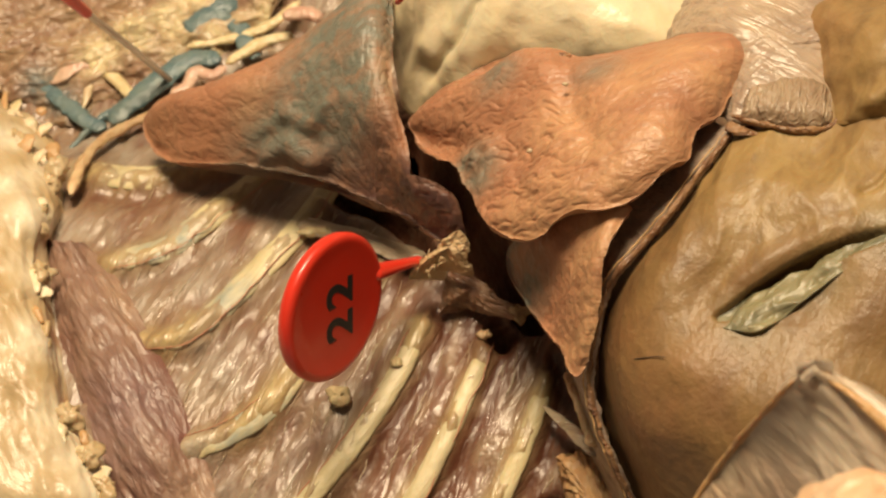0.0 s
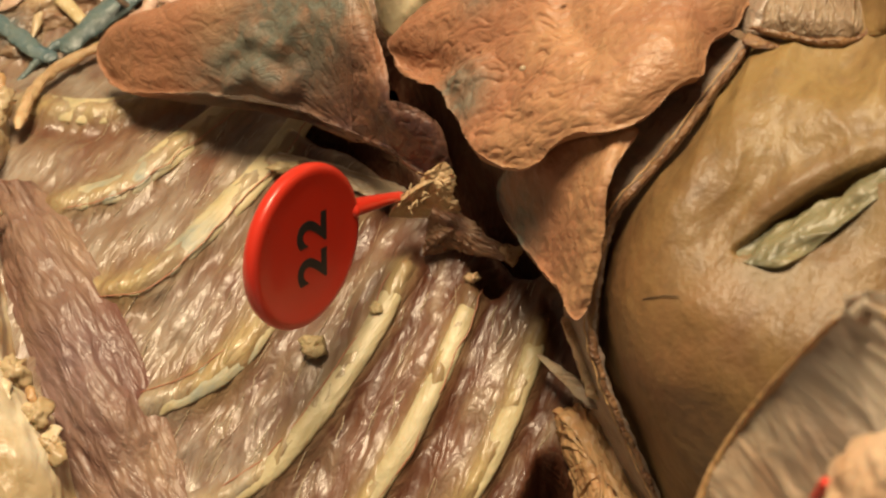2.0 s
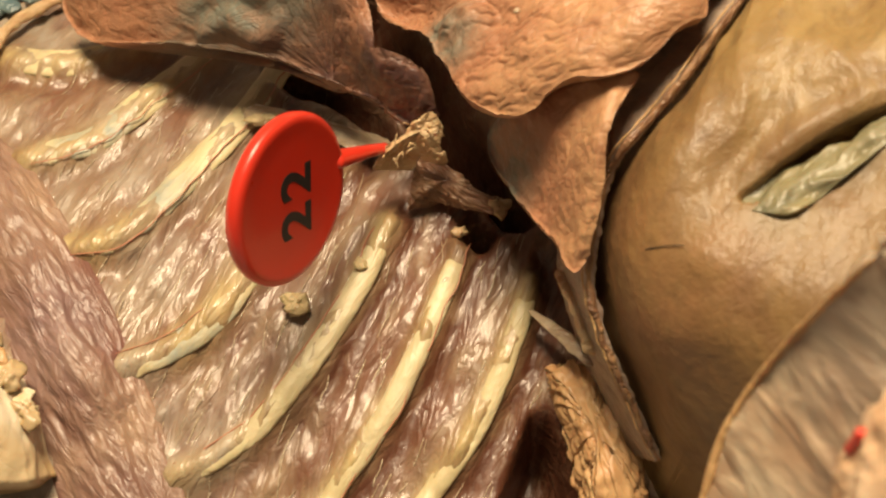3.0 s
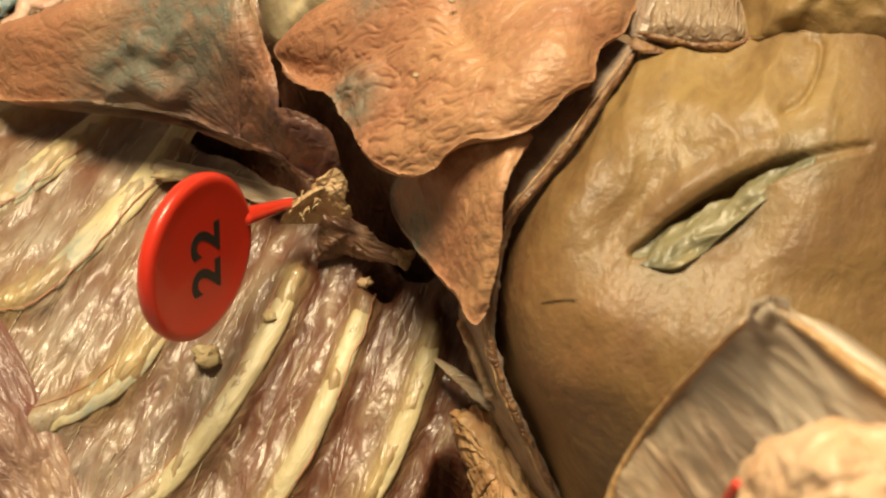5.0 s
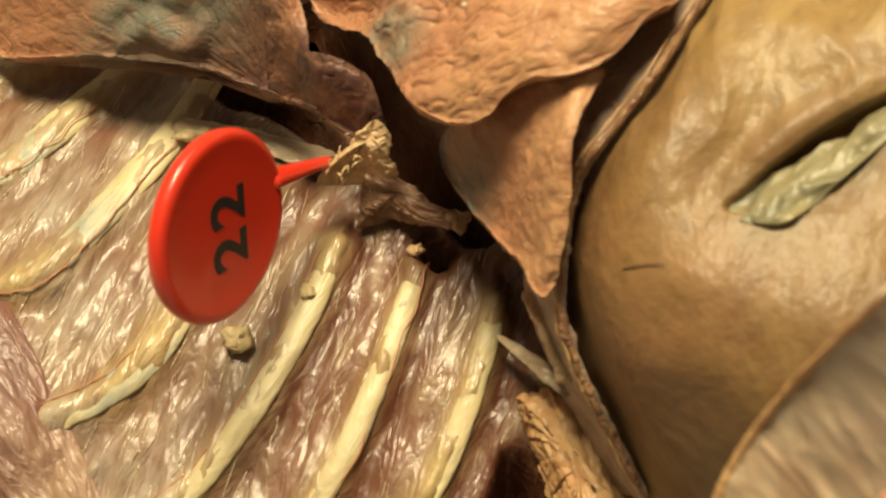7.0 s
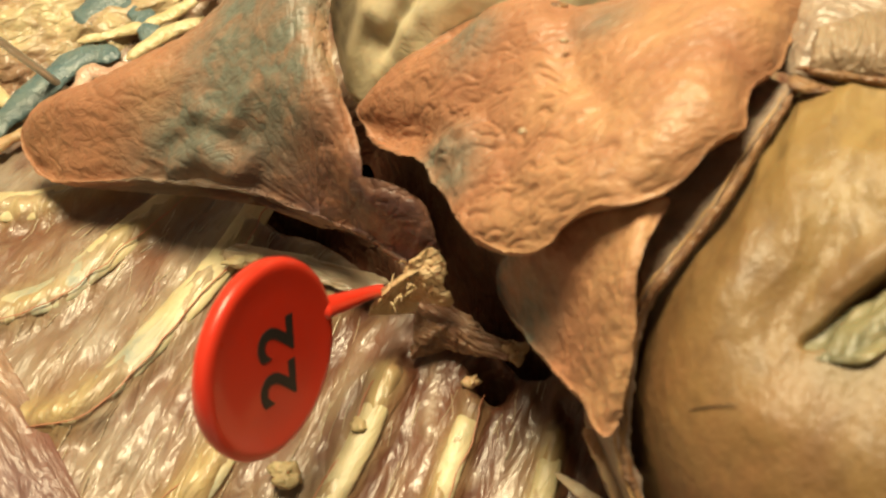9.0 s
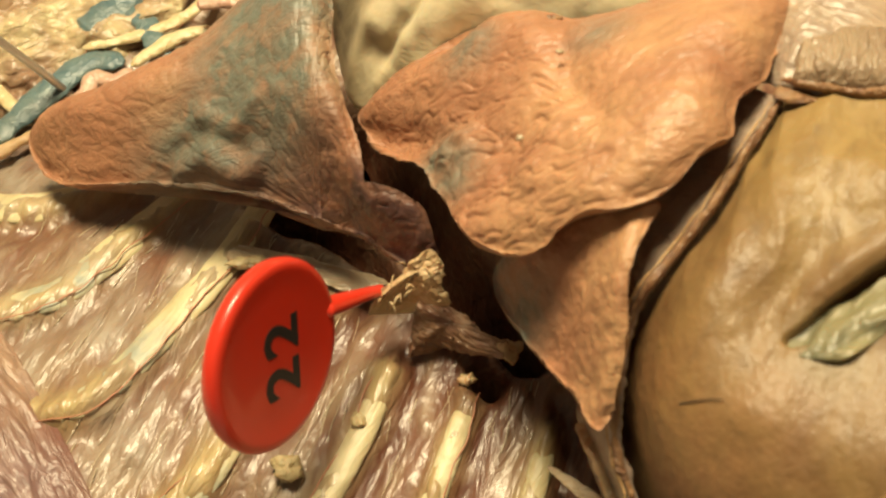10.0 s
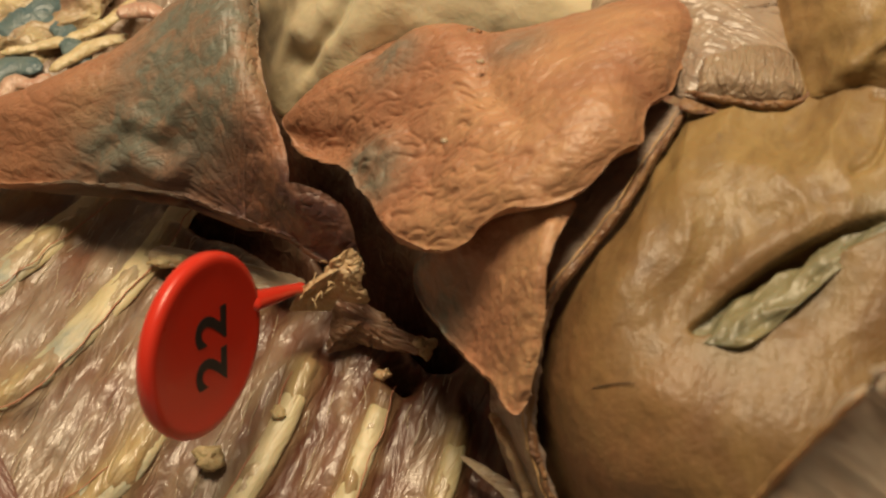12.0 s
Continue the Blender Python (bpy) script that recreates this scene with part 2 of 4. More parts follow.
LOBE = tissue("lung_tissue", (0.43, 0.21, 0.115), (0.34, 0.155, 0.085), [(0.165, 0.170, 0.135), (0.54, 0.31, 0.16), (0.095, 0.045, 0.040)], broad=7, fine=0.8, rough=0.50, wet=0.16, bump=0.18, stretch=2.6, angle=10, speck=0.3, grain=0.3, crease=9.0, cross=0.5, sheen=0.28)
LIVER = tissue("liver_surface", (0.175, 0.093, 0.034), (0.237, 0.142, 0.052), [(0.33, 0.22, 0.083), (0.16, 0.155, 0.09), (0.25, 0.115, 0.05)], broad=10, fine=1.2, rough=0.58, wet=0.16, bump=0.16, stretch=2.2, angle=60, speck=0.35, crease=2.5, sheen=0.26, cross=0.25, contrast=1.5, grain=0.35)
FOLD = tissue("greenish_fold", (0.13, 0.125, 0.075), (0.28, 0.24, 0.13), broad=4, fine=1.4, rough=0.45, wet=0.12, bump=0.3, stretch=2.5, angle=30, speck=0.15, grain=0.1)
# Second zone: dark muscle beside ribs, and shade painted into the wall's gap and hollow.
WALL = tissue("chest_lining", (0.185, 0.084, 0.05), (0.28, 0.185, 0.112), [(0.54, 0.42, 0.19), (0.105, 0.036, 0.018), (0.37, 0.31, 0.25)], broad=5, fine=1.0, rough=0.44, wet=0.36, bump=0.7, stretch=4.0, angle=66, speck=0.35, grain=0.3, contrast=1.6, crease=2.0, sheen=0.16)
RIB = tissue("rib_bone", (0.54, 0.45, 0.25), (0.64, 0.55, 0.34), [(0.75, 0.68, 0.50), (0.36, 0.15, 0.09), (0.28, 0.31, 0.27)], broad=5, fine=1.2, rough=0.5, wet=0.14, bump=0.5, stretch=3.0, angle=55, speck=0.3, crease=2.0, sheen=0.28)
BAND = tissue("muscle_band", (0.185, 0.095, 0.075), (0.29, 0.18, 0.13), [(0.42, 0.28, 0.19), (0.17, 0.06, 0.05), (0.3, 0.2, 0.2)], broad=6, fine=0.7, rough=0.46, wet=0.25, bump=0.7, stretch=3.5, angle=-58, speck=0.3, crease=2.0, sheen=0.2)
FAT = tissue("pale_fat", (0.46, 0.325, 0.165), (0.58, 0.46, 0.29), [(0.84, 0.78, 0.62), (0.40, 0.18, 0.08), (0.55, 0.33, 0.15)], broad=9, fine=1.8, rough=0.40, wet=0.3, bump=0.28, stretch=1.6, angle=-60, speck=0.2, crease=3.0, cross=0.3)
LOOSE = tissue("loose_tissue", (0.37, 0.25, 0.15), (0.27, 0.16, 0.105), [(0.66, 0.55, 0.32), (0.10, 0.14, 0.15), (0.12, 0.05, 0.03)], broad=6, fine=1.3, rough=0.4, wet=0.18, bump=0.7, stretch=1.8, angle=25, contrast=1.4, sheen=0.35)
BLUE = tissue("blue_vessel_wall", (0.085, 0.145, 0.165), (0.15, 0.20, 0.19), broad=4, fine=0.8, rough=0.36, wet=0.15, bump=0.3)
PINK = tissue("pink_cord", (0.52, 0.30, 0.22), (0.62, 0.44, 0.32), broad=4, fine=0.8, rough=0.35, wet=0.35, bump=0.3)
CREAM = tissue("cream_cord", (0.60, 0.47, 0.24), (0.70, 0.58, 0.35), broad=4, fine=0.8, rough=0.36, wet=0.35, bump=0.4)
DIA = tissue("diaphragm_muscle", (0.27, 0.195, 0.155), (0.37, 0.285, 0.22), [(0.52, 0.38, 0.25), (0.17, 0.10, 0.07), (0.4, 0.3, 0.2)], broad=5, fine=0.7, rough=0.34, wet=0.35, bump=0.35, stretch=6.0, angle=-35, speck=0.3)
RIMM = tissue("cut_margin", (0.19, 0.095, 0.05), (0.32, 0.18, 0.085), broad=2.5, fine=0.6, rough=0.42, wet=0.2, bump=0.6, contrast=1.5)
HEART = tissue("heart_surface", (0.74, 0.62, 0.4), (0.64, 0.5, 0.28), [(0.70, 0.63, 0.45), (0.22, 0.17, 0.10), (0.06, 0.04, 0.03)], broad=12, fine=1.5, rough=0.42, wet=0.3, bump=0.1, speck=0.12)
FLAPM = tissue("body_wall_inside", (0.36, 0.24, 0.155), (0.53, 0.42, 0.3), [(0.58, 0.37, 0.18), (0.17, 0.075, 0.045), (0.66, 0.57, 0.46)], broad=5, fine=1.3, rough=0.36, wet=0.4, bump=0.45, stretch=7.0, angle=-52, speck=0.3, contrast=1.5)
PEACH = tissue("pale_cut_muscle", (0.62, 0.38, 0.22), (0.74, 0.54, 0.37), broad=6, fine=1.6, rough=0.48, wet=0.12, bump=0.3)
TANEDGE = tissue("tan_margin", (0.48, 0.28, 0.12), (0.58, 0.37, 0.18), broad=4, fine=1.0, rough=0.42, wet=0.25, bump=0.4)
KNOBM = tissue("ligament", (0.68, 0.5, 0.29), (0.55, 0.35, 0.18), [(0.66, 0.52, 0.30), (0.17, 0.08, 0.05), (0.2, 0.2, 0.15)], broad=3, fine=0.7, rough=0.42, wet=0.2, bump=0.5, stretch=1.8, angle=40, speck=0.15)
STUBM = tissue("cut_muscle", (0.66, 0.42, 0.21), (0.54, 0.30, 0.14), broad=4, fine=0.7, rough=0.45, wet=0.2, bump=0.4, stretch=4.0, angle=-75, crease=2.0)
DEBRIS = tissue("tissue_crumb", (0.62, 0.50, 0.28), (0.50, 0.38, 0.20), broad=2, fine=0.5, rough=0.5, wet=0.2, bump=0.4)
CUTF = tissue("cut_diaphragm", (0.29, 0.2, 0.13), (0.38, 0.28, 0.185), broad=3, fine=0.6, rough=0.42, wet=0.2, bump=0.6, stretch=5.0, angle=75, speck=0.3)
FILM = tissue("clear_membrane", (0.42, 0.31, 0.20), (0.54, 0.44, 0.31), broad=4, fine=0.7, rough=0.28, wet=0.6, bump=0.5, stretch=5, angle=-25)
HAIRM = hard("dark_hair", (0.03, 0.02, 0.015), 0.4)
RED = hard("red_plastic", (0.70, 0.030, 0.010), 0.30, coat=0.35, wear=0.05)
INK = hard("black_marker_ink", (0.012, 0.010, 0.010), 0.42)
STEEL = hard("pin_steel", (0.72, 0.69, 0.64), 0.42, metal=1.0)
TRAY = hard("tray_enamel", (0.42, 0.40, 0.36), 0.35)

# ---- the tray under the specimen ----
def slab(x0, x1, y0, y1, z0, z1, e=4.0):
    bm = bmesh.new()
    bmesh.ops.create_cube(bm, size=1)
    for q in bm.verts:
        q.co = ((x0 + x1) / 2 + q.co.x * (x1 - x0), (y0 + y1) / 2 + q.co.y * (y1 - y0), (z0 + z1) / 2 + q.co.z * (z1 - z0))
    bmesh.ops.bevel(bm, geom=bm.edges[:], offset=e, segments=3, affect="EDGES")
    bm.verts.index_update()
    made = np.array([tuple(q.co) for q in bm.verts]), [tuple(w.index for w in f.verts) for f in bm.faces]
    bm.free()
    return made


tray = part("ground", slab(-420, 420, -320, 420, -12, 0), TRAY, smooth=False)
tagged(tray, "plain grey enamel dissecting tray under the specimen", "tray", kind="structure")

# ---- the chest wall, seen from inside ----
RIB_LINES = (
    (((-65.6, 34.8, 13.5), (-59.0, 32.3, 14.8), (-52.7, 30.9, 15.8), (-45.9, 31.9, 16.1), (-39.2, 34.1, 16.0)), 2.6, 1.0),
    (((-54.9, 11.2, 19.3), (-49.9, 12.4, 19.6), (-45.4, 14.0, 19.8), (-41.6, 17.7, 19.7), (-37.3, 22.6, 19.1), (-33.4, 26.9, 18.5), (-28.2, 34.0, 17.1)), 2.5, 1.1),
    (((-47.8, -4.3, 20.4), (-42.4, -4.0, 20.9), (-38.1, -1.4, 21.4), (-34.0, 3.1, 21.7), (-29.8, 8.3, 21.8), (-25.6, 13.9, 21.6), (-21.8, 20.6, 20.9), (-18.0, 29.3, 19.3)), 2.3, 1.15),
    (((-40.2, -22.2, 19.0), (-37.2, -21.6, 19.3), (-33.5, -20.3, 19.9), (-29.8, -18.2, 20.6), (-26.1, -14.9, 21.4), (-23.6, -11.0, 22.1), (-20.2, -6.2, 22.8), (-16.4, -1.1, 23.3), (-13.4, 3.3, 23.5), (-10.2, 7.5, 23.6)), 2.4, 1.15),
    (((-31.6, -36.7, 16.0), (-28.7, -35.6, 16.6), (-25.0, -33.7, 17.5), (-21.3, -31.1, 18.6), (-17.7, -27.2, 20.0), (-14.0, -22.6, 21.3), (-10.2, -17.1, 22.7), (-7.2, -12.1, 23.6), (-4.6, -6.4, 24.3), (-3.4, -3.9, 24.5)), 2.0, 1.4),
    (((-16.0, -49.2, 16.3), (-13.6, -44.2, 16.5), (-10.4, -38.5, 17.3), (-7.0, -34.2, 19.0), (-3.6, -29.4, 20.7), (-1.0, -24.5, 22.1), (1.4, -19.8, 23.3), (3.8, -14.4, 24.3), (6.0, -9.2, 25.1), (6.8, -7.2, 25.3)), 1.75, 1.35),
    (((-4.0, -49.8, 17.1), (-1.4, -44.8, 17.4), (1.6, -40.0, 17.6), (5.0, -35.8, 19.4), (8.0, -31.4, 21.0), (10.6, -26.2, 22.6), (12.5, -21.8, 23.7), (14.2, -17.3, 24.6), (15.1, -13.4, 25.2)), 1.7, 1.05),
)
CAVITY_EDGE = np.array(((15.7, -31.1, 21.6), (17.5, -32.6, 21.3), (18.8, -36.4, 20.2), (20.0, -40.6, 19.1), (20.4, -48.8, 19.1), (7.4, -48.1, 18.0), (11.0, -40.9, 18.3), (13.2, -35.5, 20.0), (14.6, -32.1, 21.2)))
HOLE_AT = np.array((8.7, -5.1, 25.2))


def wall_height(x, y):
    return 24.5 + 0.09 * x - 0.0045 * np.clip(y, -40, 45) ** 2


def inside(p, poly):
    """Signed distance to a closed line in the plan, positive within."""
    q = even(poly, 120, True)[:, :2]
    d = np.min(np.linalg.norm(p[:, None, :2] - q[None], axis=2), axis=1)
    a, b = q, np.roll(q, -1, axis=0)
    x, y = p[:, 0:1], p[:, 1:2]
    cross = ((a[:, 1] > y) != (b[:, 1] > y)) & (x < (b[:, 0] - a[:, 0]) * (y - a[:, 1]) / (b[:, 1] - a[:, 1] + 1e-12) + a[:, 0])
    return np.where(cross.sum(1) % 2 == 1, d, -d)


def chest_wall():
    xs, ys = np.arange(-96, 62, 0.62), np.arange(-62, 118, 0.72)
    gx, gy = np.meshgrid(xs, ys, indexing="ij")
    v = np.stack([gx.ravel(), gy.ravel(), np.zeros(gx.size)], 1)
    z = wall_height(v[:, 0], v[:, 1])
    zone = np.zeros((len(v), 3))
    for line, wide, high in RIB_LINES:
        c = even(line, 90)
        d, at = near_curve(v, c)
        z += 1.5 * np.exp(-(d / (wide * 1.1)) ** 2)
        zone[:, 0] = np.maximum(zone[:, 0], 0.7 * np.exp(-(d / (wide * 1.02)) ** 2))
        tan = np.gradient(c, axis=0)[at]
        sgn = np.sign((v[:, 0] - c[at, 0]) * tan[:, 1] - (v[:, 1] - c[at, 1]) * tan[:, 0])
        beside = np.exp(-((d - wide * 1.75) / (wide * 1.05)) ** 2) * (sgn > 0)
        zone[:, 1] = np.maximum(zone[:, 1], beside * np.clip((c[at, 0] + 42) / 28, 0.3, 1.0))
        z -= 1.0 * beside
    p = np.stack([v[:, 0], v[:, 1], np.full(len(v), 20.0)], 1)
    z += 0.5 * ridged(p, 2.6, 3.4, 66, 3, 2.0) + 0.7 * fbm(p, 9, 2, 4.0)
    far = np.clip((v[:, 1] - 42) / 20, 0, 1)
    z += far * 2.5 * fbm(p, 7, 3, 8.0)
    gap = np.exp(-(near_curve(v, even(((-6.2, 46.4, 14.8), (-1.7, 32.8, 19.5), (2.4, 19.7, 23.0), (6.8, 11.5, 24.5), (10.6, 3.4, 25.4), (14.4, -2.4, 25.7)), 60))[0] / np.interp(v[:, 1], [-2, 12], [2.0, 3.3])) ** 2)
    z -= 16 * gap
    # the gap's shade is also put into its colour
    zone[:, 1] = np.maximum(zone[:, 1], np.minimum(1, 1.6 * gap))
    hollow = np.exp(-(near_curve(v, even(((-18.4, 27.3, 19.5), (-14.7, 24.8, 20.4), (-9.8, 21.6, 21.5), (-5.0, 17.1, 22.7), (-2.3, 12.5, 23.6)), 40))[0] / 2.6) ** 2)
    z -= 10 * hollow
    # painted dark, so the hollow under the lobe looks shaded
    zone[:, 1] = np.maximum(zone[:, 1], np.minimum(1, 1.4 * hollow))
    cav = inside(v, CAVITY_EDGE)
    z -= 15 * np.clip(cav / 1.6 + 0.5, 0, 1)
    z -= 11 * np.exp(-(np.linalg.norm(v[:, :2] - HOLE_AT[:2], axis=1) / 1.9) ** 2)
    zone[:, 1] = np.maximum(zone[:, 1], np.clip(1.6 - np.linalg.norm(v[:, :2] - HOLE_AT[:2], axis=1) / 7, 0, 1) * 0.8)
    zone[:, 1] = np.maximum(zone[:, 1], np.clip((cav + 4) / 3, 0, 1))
    zone[:, 2] = 0.85 * np.clip(0.45 + fbm(p, 11, 2, 12.0), 0, 1) * np.clip((-v[:, 0]) / 25, 0, 1) * (1 - zone[:, 1])
    v[:, 2] = z
    nu, nv = len(xs), len(ys)
    faces = [(i * nv + j, (i + 1) * nv + j, (i + 1) * nv + j + 1, i * nv + j + 1) for i in range(nu - 1) for j in range(nv - 1)]
    edge = [i * nv for i in range(nu)] + [(nu - 1) * nv + j for j in range(1, nv)]
    edge += [i * nv + nv - 1 for i in range(nu - 2, -1, -1)] + [j for j in range(nv - 2, 0, -1)]
    m = len(v)
    low = v[edge].copy()
    low[:, 2] = 0.0
    k = len(edge)
    faces += [(edge[i], edge[(i + 1) % k], m + (i + 1) % k, m + i) for i in range(k)]
    faces.append(tuple(m + i for i in range(k))[::-1])
    return (np.vstack([v, low]), faces), np.vstack([zone, np.zeros((k, 3))])


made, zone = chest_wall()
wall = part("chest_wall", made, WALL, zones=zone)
tagged(wall, "glistening mauve inner chest wall with ribs under a clear lining", "chest wall")
for i, (line, wide, high) in enumerate(RIB_LINES):
    c = even(line, 70)
    c[:, 2] = wall_height(c[:, 0], c[:, 1]) + (0.6 if i < 4 else 0.75) - 1.8 * np.clip(np.abs(np.linspace(-1, 1, 70)) - 0.82, 0, 1) / 0.18
    made = tube(c, wide * (1.0 if i < 4 else 0.92), high * 0.75, n=22, steps=110, rough=0.07, taper=(0.8, 0.85), seed=i * 3.1)
    v = made[0]
    # The whitish spots on two of the ribs are a painted highlight.
    zone = brushes(v, [(*c[q], 8, 0.25) for q in (38, 52)] if i in (4, 5) else [], [], [(*c[q], 4.5, 0.75) for q in (14, 24)] if i in (1, 2, 3) else [])
    part("rib", made, RIB, wall, zones=zone)
VESSEL = hard("vessel_red", (0.48, 0.19, 0.11), 0.35)
for i, side, r in ((1, 1, 0.09), (2, 1, 0.1), (3, -1, 0.08), (4, -1, 0.1), (5, 1, 0.09)):
    line, wide, _ = RIB_LINES[i]
    c = even(line, 40)
    tan = np.gradient(c, axis=0)
    across = np.stack([tan[:, 1], -tan[:, 0], 0 * tan[:, 0]], 1) / np.linalg.norm(tan[:, :2], axis=1)[:, None]
    c = c + across * side * wide * 0.72
    c[:, 2] = wall_height(c[:, 0], c[:, 1]) + 1.35
    part("fine_vessel", tube(c + 0.6 * np.stack([fbm(c, 5, 2, 1), fbm(c, 5, 2, 5), 0 * c[:, 0]], 1), r, n=6, steps=60), VESSEL, wall, "thin red vessel along the rib")


BAND_EDGE = np.vstack([np.array(((-67.7, 18.0, 17.2), (-65.5, 11.7, 18.2), (-63.1, 3.1, 19.0), (-60.0, -5.8, 19.2), (-55.1, -16.4, 18.5), (-51.0, -26.9, 16.8), (-46.7, -38.3, 13.9), (-43.1, -48.5, 13.6))), np.array(((-60.1, 16.2, 18.1), (-54.9, 10.5, 19.3), (-49.5, 2.4, 20.2), (-44.8, -6.1, 20.5), (-40.9, -13.4, 20.2), (-37.0, -21.5, 19.3), (-32.5, -32.5, 17.0), (-27.5, -46.4, 15.0)))[::-1]])


def band_relief(v):
    return 0.5 * ridged(v, 3.2, 3.5, -58, 3, 6.0) + 0.7 * fbm(v, 7, 2, 2.0)


made = loft((((-67.7, 18.0, 17.2), (-65.5, 11.7, 18.2), (-63.1, 3.1, 19.0), (-60.0, -5.8, 19.2), (-55.1, -16.4, 18.5), (-51.0, -26.9, 16.8), (-46.7, -38.3, 13.9), (-43.1, -48.5, 13.6)), ((-62.4, 14.2, 21.2), (-60.0, 8.2, 22.0), (-57.0, 0.4, 22.6), (-52.3, -7.8, 22.7), (-47.4, -16.8, 22.2), (-43.1, -26.7, 20.6), (-38.6, -38.0, 17.7), (-35.2, -48.8, 17.3)), ((-60.1, 16.2, 18.1), (-54.9, 10.5, 19.3), (-49.5, 2.4, 20.2), (-44.8, -6.1, 20.5), (-40.9, -13.4, 20.2), (-37.0, -21.5, 19.3), (-32.5, -32.5, 17.0), (-27.5, -46.4, 15.0))), 170, 60, 2, lambda v: band_relief(v) * np.clip(inside(v, BAND_EDGE) / 2.5, 0.15, 1), skirt=8)
part("muscle_band", made, BAND, wall, "purple-brown fibrous muscle band", zones=brushes(made[0], [(-50, 5, 24, 8, 0.6), (-36, -30, 24, 6, 0.8), (-55, 14, 23, 5, .6)], [(-42, -6, 25, 6, 0.9), (-46, 6, 24, 4, .6), (-38, -20, 24, 5, .7)], [(-50, -18, 25, 9, 0.5)]))
part("lining_strip", tube(((-23.8, 16.5, 23.1), (-20.0, 15.3, 23.6), (-13.3, 12.5, 24.6), (-7.8, 9.8, 25.4), (-2.8, 7.6, 26.0)), 1.7, 0.35, n=16, steps=60, rough=0.2), FILM, wall, "pale stretched lining strip")



def fibres(count, seed, x_range, y_range, heading, spread, radius, skip=None):
    """Many fine muscle fibres lying on the chest wall, joined."""
    rnd = random.Random(seed)
    vv, ff, base = [], [], 0
    for _ in range(count):
        x, y = rnd.uniform(*x_range), rnd.uniform(*y_range)
        if skip and skip(x, y):
            continue
        a = radians(heading + rnd.gauss(0, spread))
        c = rnd.uniform(1.5, 4.0)
        pts = []
        for q in (-1, -0.3, 0.3, 1):
            px, py = x + q * c * math.cos(a) + rnd.uniform(-.2, .2), y + q * c * math.sin(a) + rnd.uniform(-.2, .2)
            pts.append((px, py, wall_z_at(px, py) + radius * rnd.uniform(0.1, 0.9) - (0.15 if abs(q) == 1 else 0)))
        v, f = tube(pts, radius * rnd.uniform(0.7, 1.5), radius * 0.6, n=5, steps=9)
        vv.append(v)
        ff += [tuple(base + k for k in q) for q in f]
        base += len(v)
    return np.vstack(vv), ff


WALL_V = np.array([tuple(q.co) for q in wall.data.vertices]) / MM
NX, NY = len(np.arange(-96, 62, 0.62)), len(np.arange(-62, 118, 0.72))
WALL_Z = WALL_V[:NX * NY, 2].reshape(NX, NY)


def wall_z_at(x, y):
    i, j = (x + 96) / 0.62, (y + 62) / 0.72
    a, b = int(min(max(i, 0), NX - 2)), int(min(max(j, 0), NY - 2))
    i, j = i - a, j - b
    return float((WALL_Z[a, b] * (1 - i) + WALL_Z[a + 1, b] * i) * (1 - j) + (WALL_Z[a, b + 1] * (1 - i) + WALL_Z[a + 1, b + 1] * i) * j)


RIB_XY = np.vstack([even(line, 60)[:, :2] for line, _, _ in RIB_LINES])
on_rib = lambda x, y: np.min(np.hypot(RIB_XY[:, 0] - x, RIB_XY[:, 1] - y)) < 2.4 or wall_z_at(x, y) < 14 or (x > -6 and y > -4)
tagged(part("lining_fibres", fibres(300, 5, (-52, 16), (-42, 28), 66, 9, 0.08, on_rib), FILM, wall, "fine whitish muscle fibres"), kind="stuff")

# ---- the lung lobes ----
def creases(v, scale, stretch, angle, width, seed):
    """Thin valleys, as in shrunken skin."""
    c, t = math.cos(radians(angle)), math.sin(radians(angle))
    q = np.stack([(v[:, 0] * c + v[:, 1] * t) / stretch, -v[:, 0] * t + v[:, 1] * c, v[:, 2]], 1)
    return -np.exp(-(fbm(q, scale, 2, seed) / width) ** 2)


def warped(v, scale, amount):
    """The points pushed about a little, so that folds wander."""
    return v + amount * np.stack([fbm(v, scale, 2, 21.0), fbm(v, scale, 2, 27.0), 0 * v[:, 0]], 1)


def front_relief(v):
    worm = even(((-28.9, 22.7, 44.0), (-24.8, 22.5, 45.0), (-23.0, 20.8, 45.0), (-20.4, 19.1, 44.0), (-18.6, 18.9, 44.0)), 40)
    worm2 = even(((-25.1, 26.4, 45.0), (-21.3, 23.3, 46.0), (-17.9, 23.9, 46.0)), 40)
    d, _ = near_curve(v, worm)
    d2, _ = near_curve(v, worm2)
    w = warped(v, 3.0, 1.0)
    edge = np.clip((v[:, 0] + 22) / 12, 0, 1)
    h = 0.55 * fbm(v, 9, 3, 1.0) + 0.08 * fbm(v, 1.6, 2, 5.0) + 0.16 * creases(w, 2.6, 3.2, 8, 0.10, 3.0) + 0.16 * edge * creases(w, 2.2, 3.0, 25, 0.10, 8.0)
    return h + 0.9 * np.exp(-(d / 1.0) ** 2) - 0.4 * np.exp(-((d - 2.0) / 0.9) ** 2) + 0.7 * np.exp(-(d2 / 1.0) ** 2)


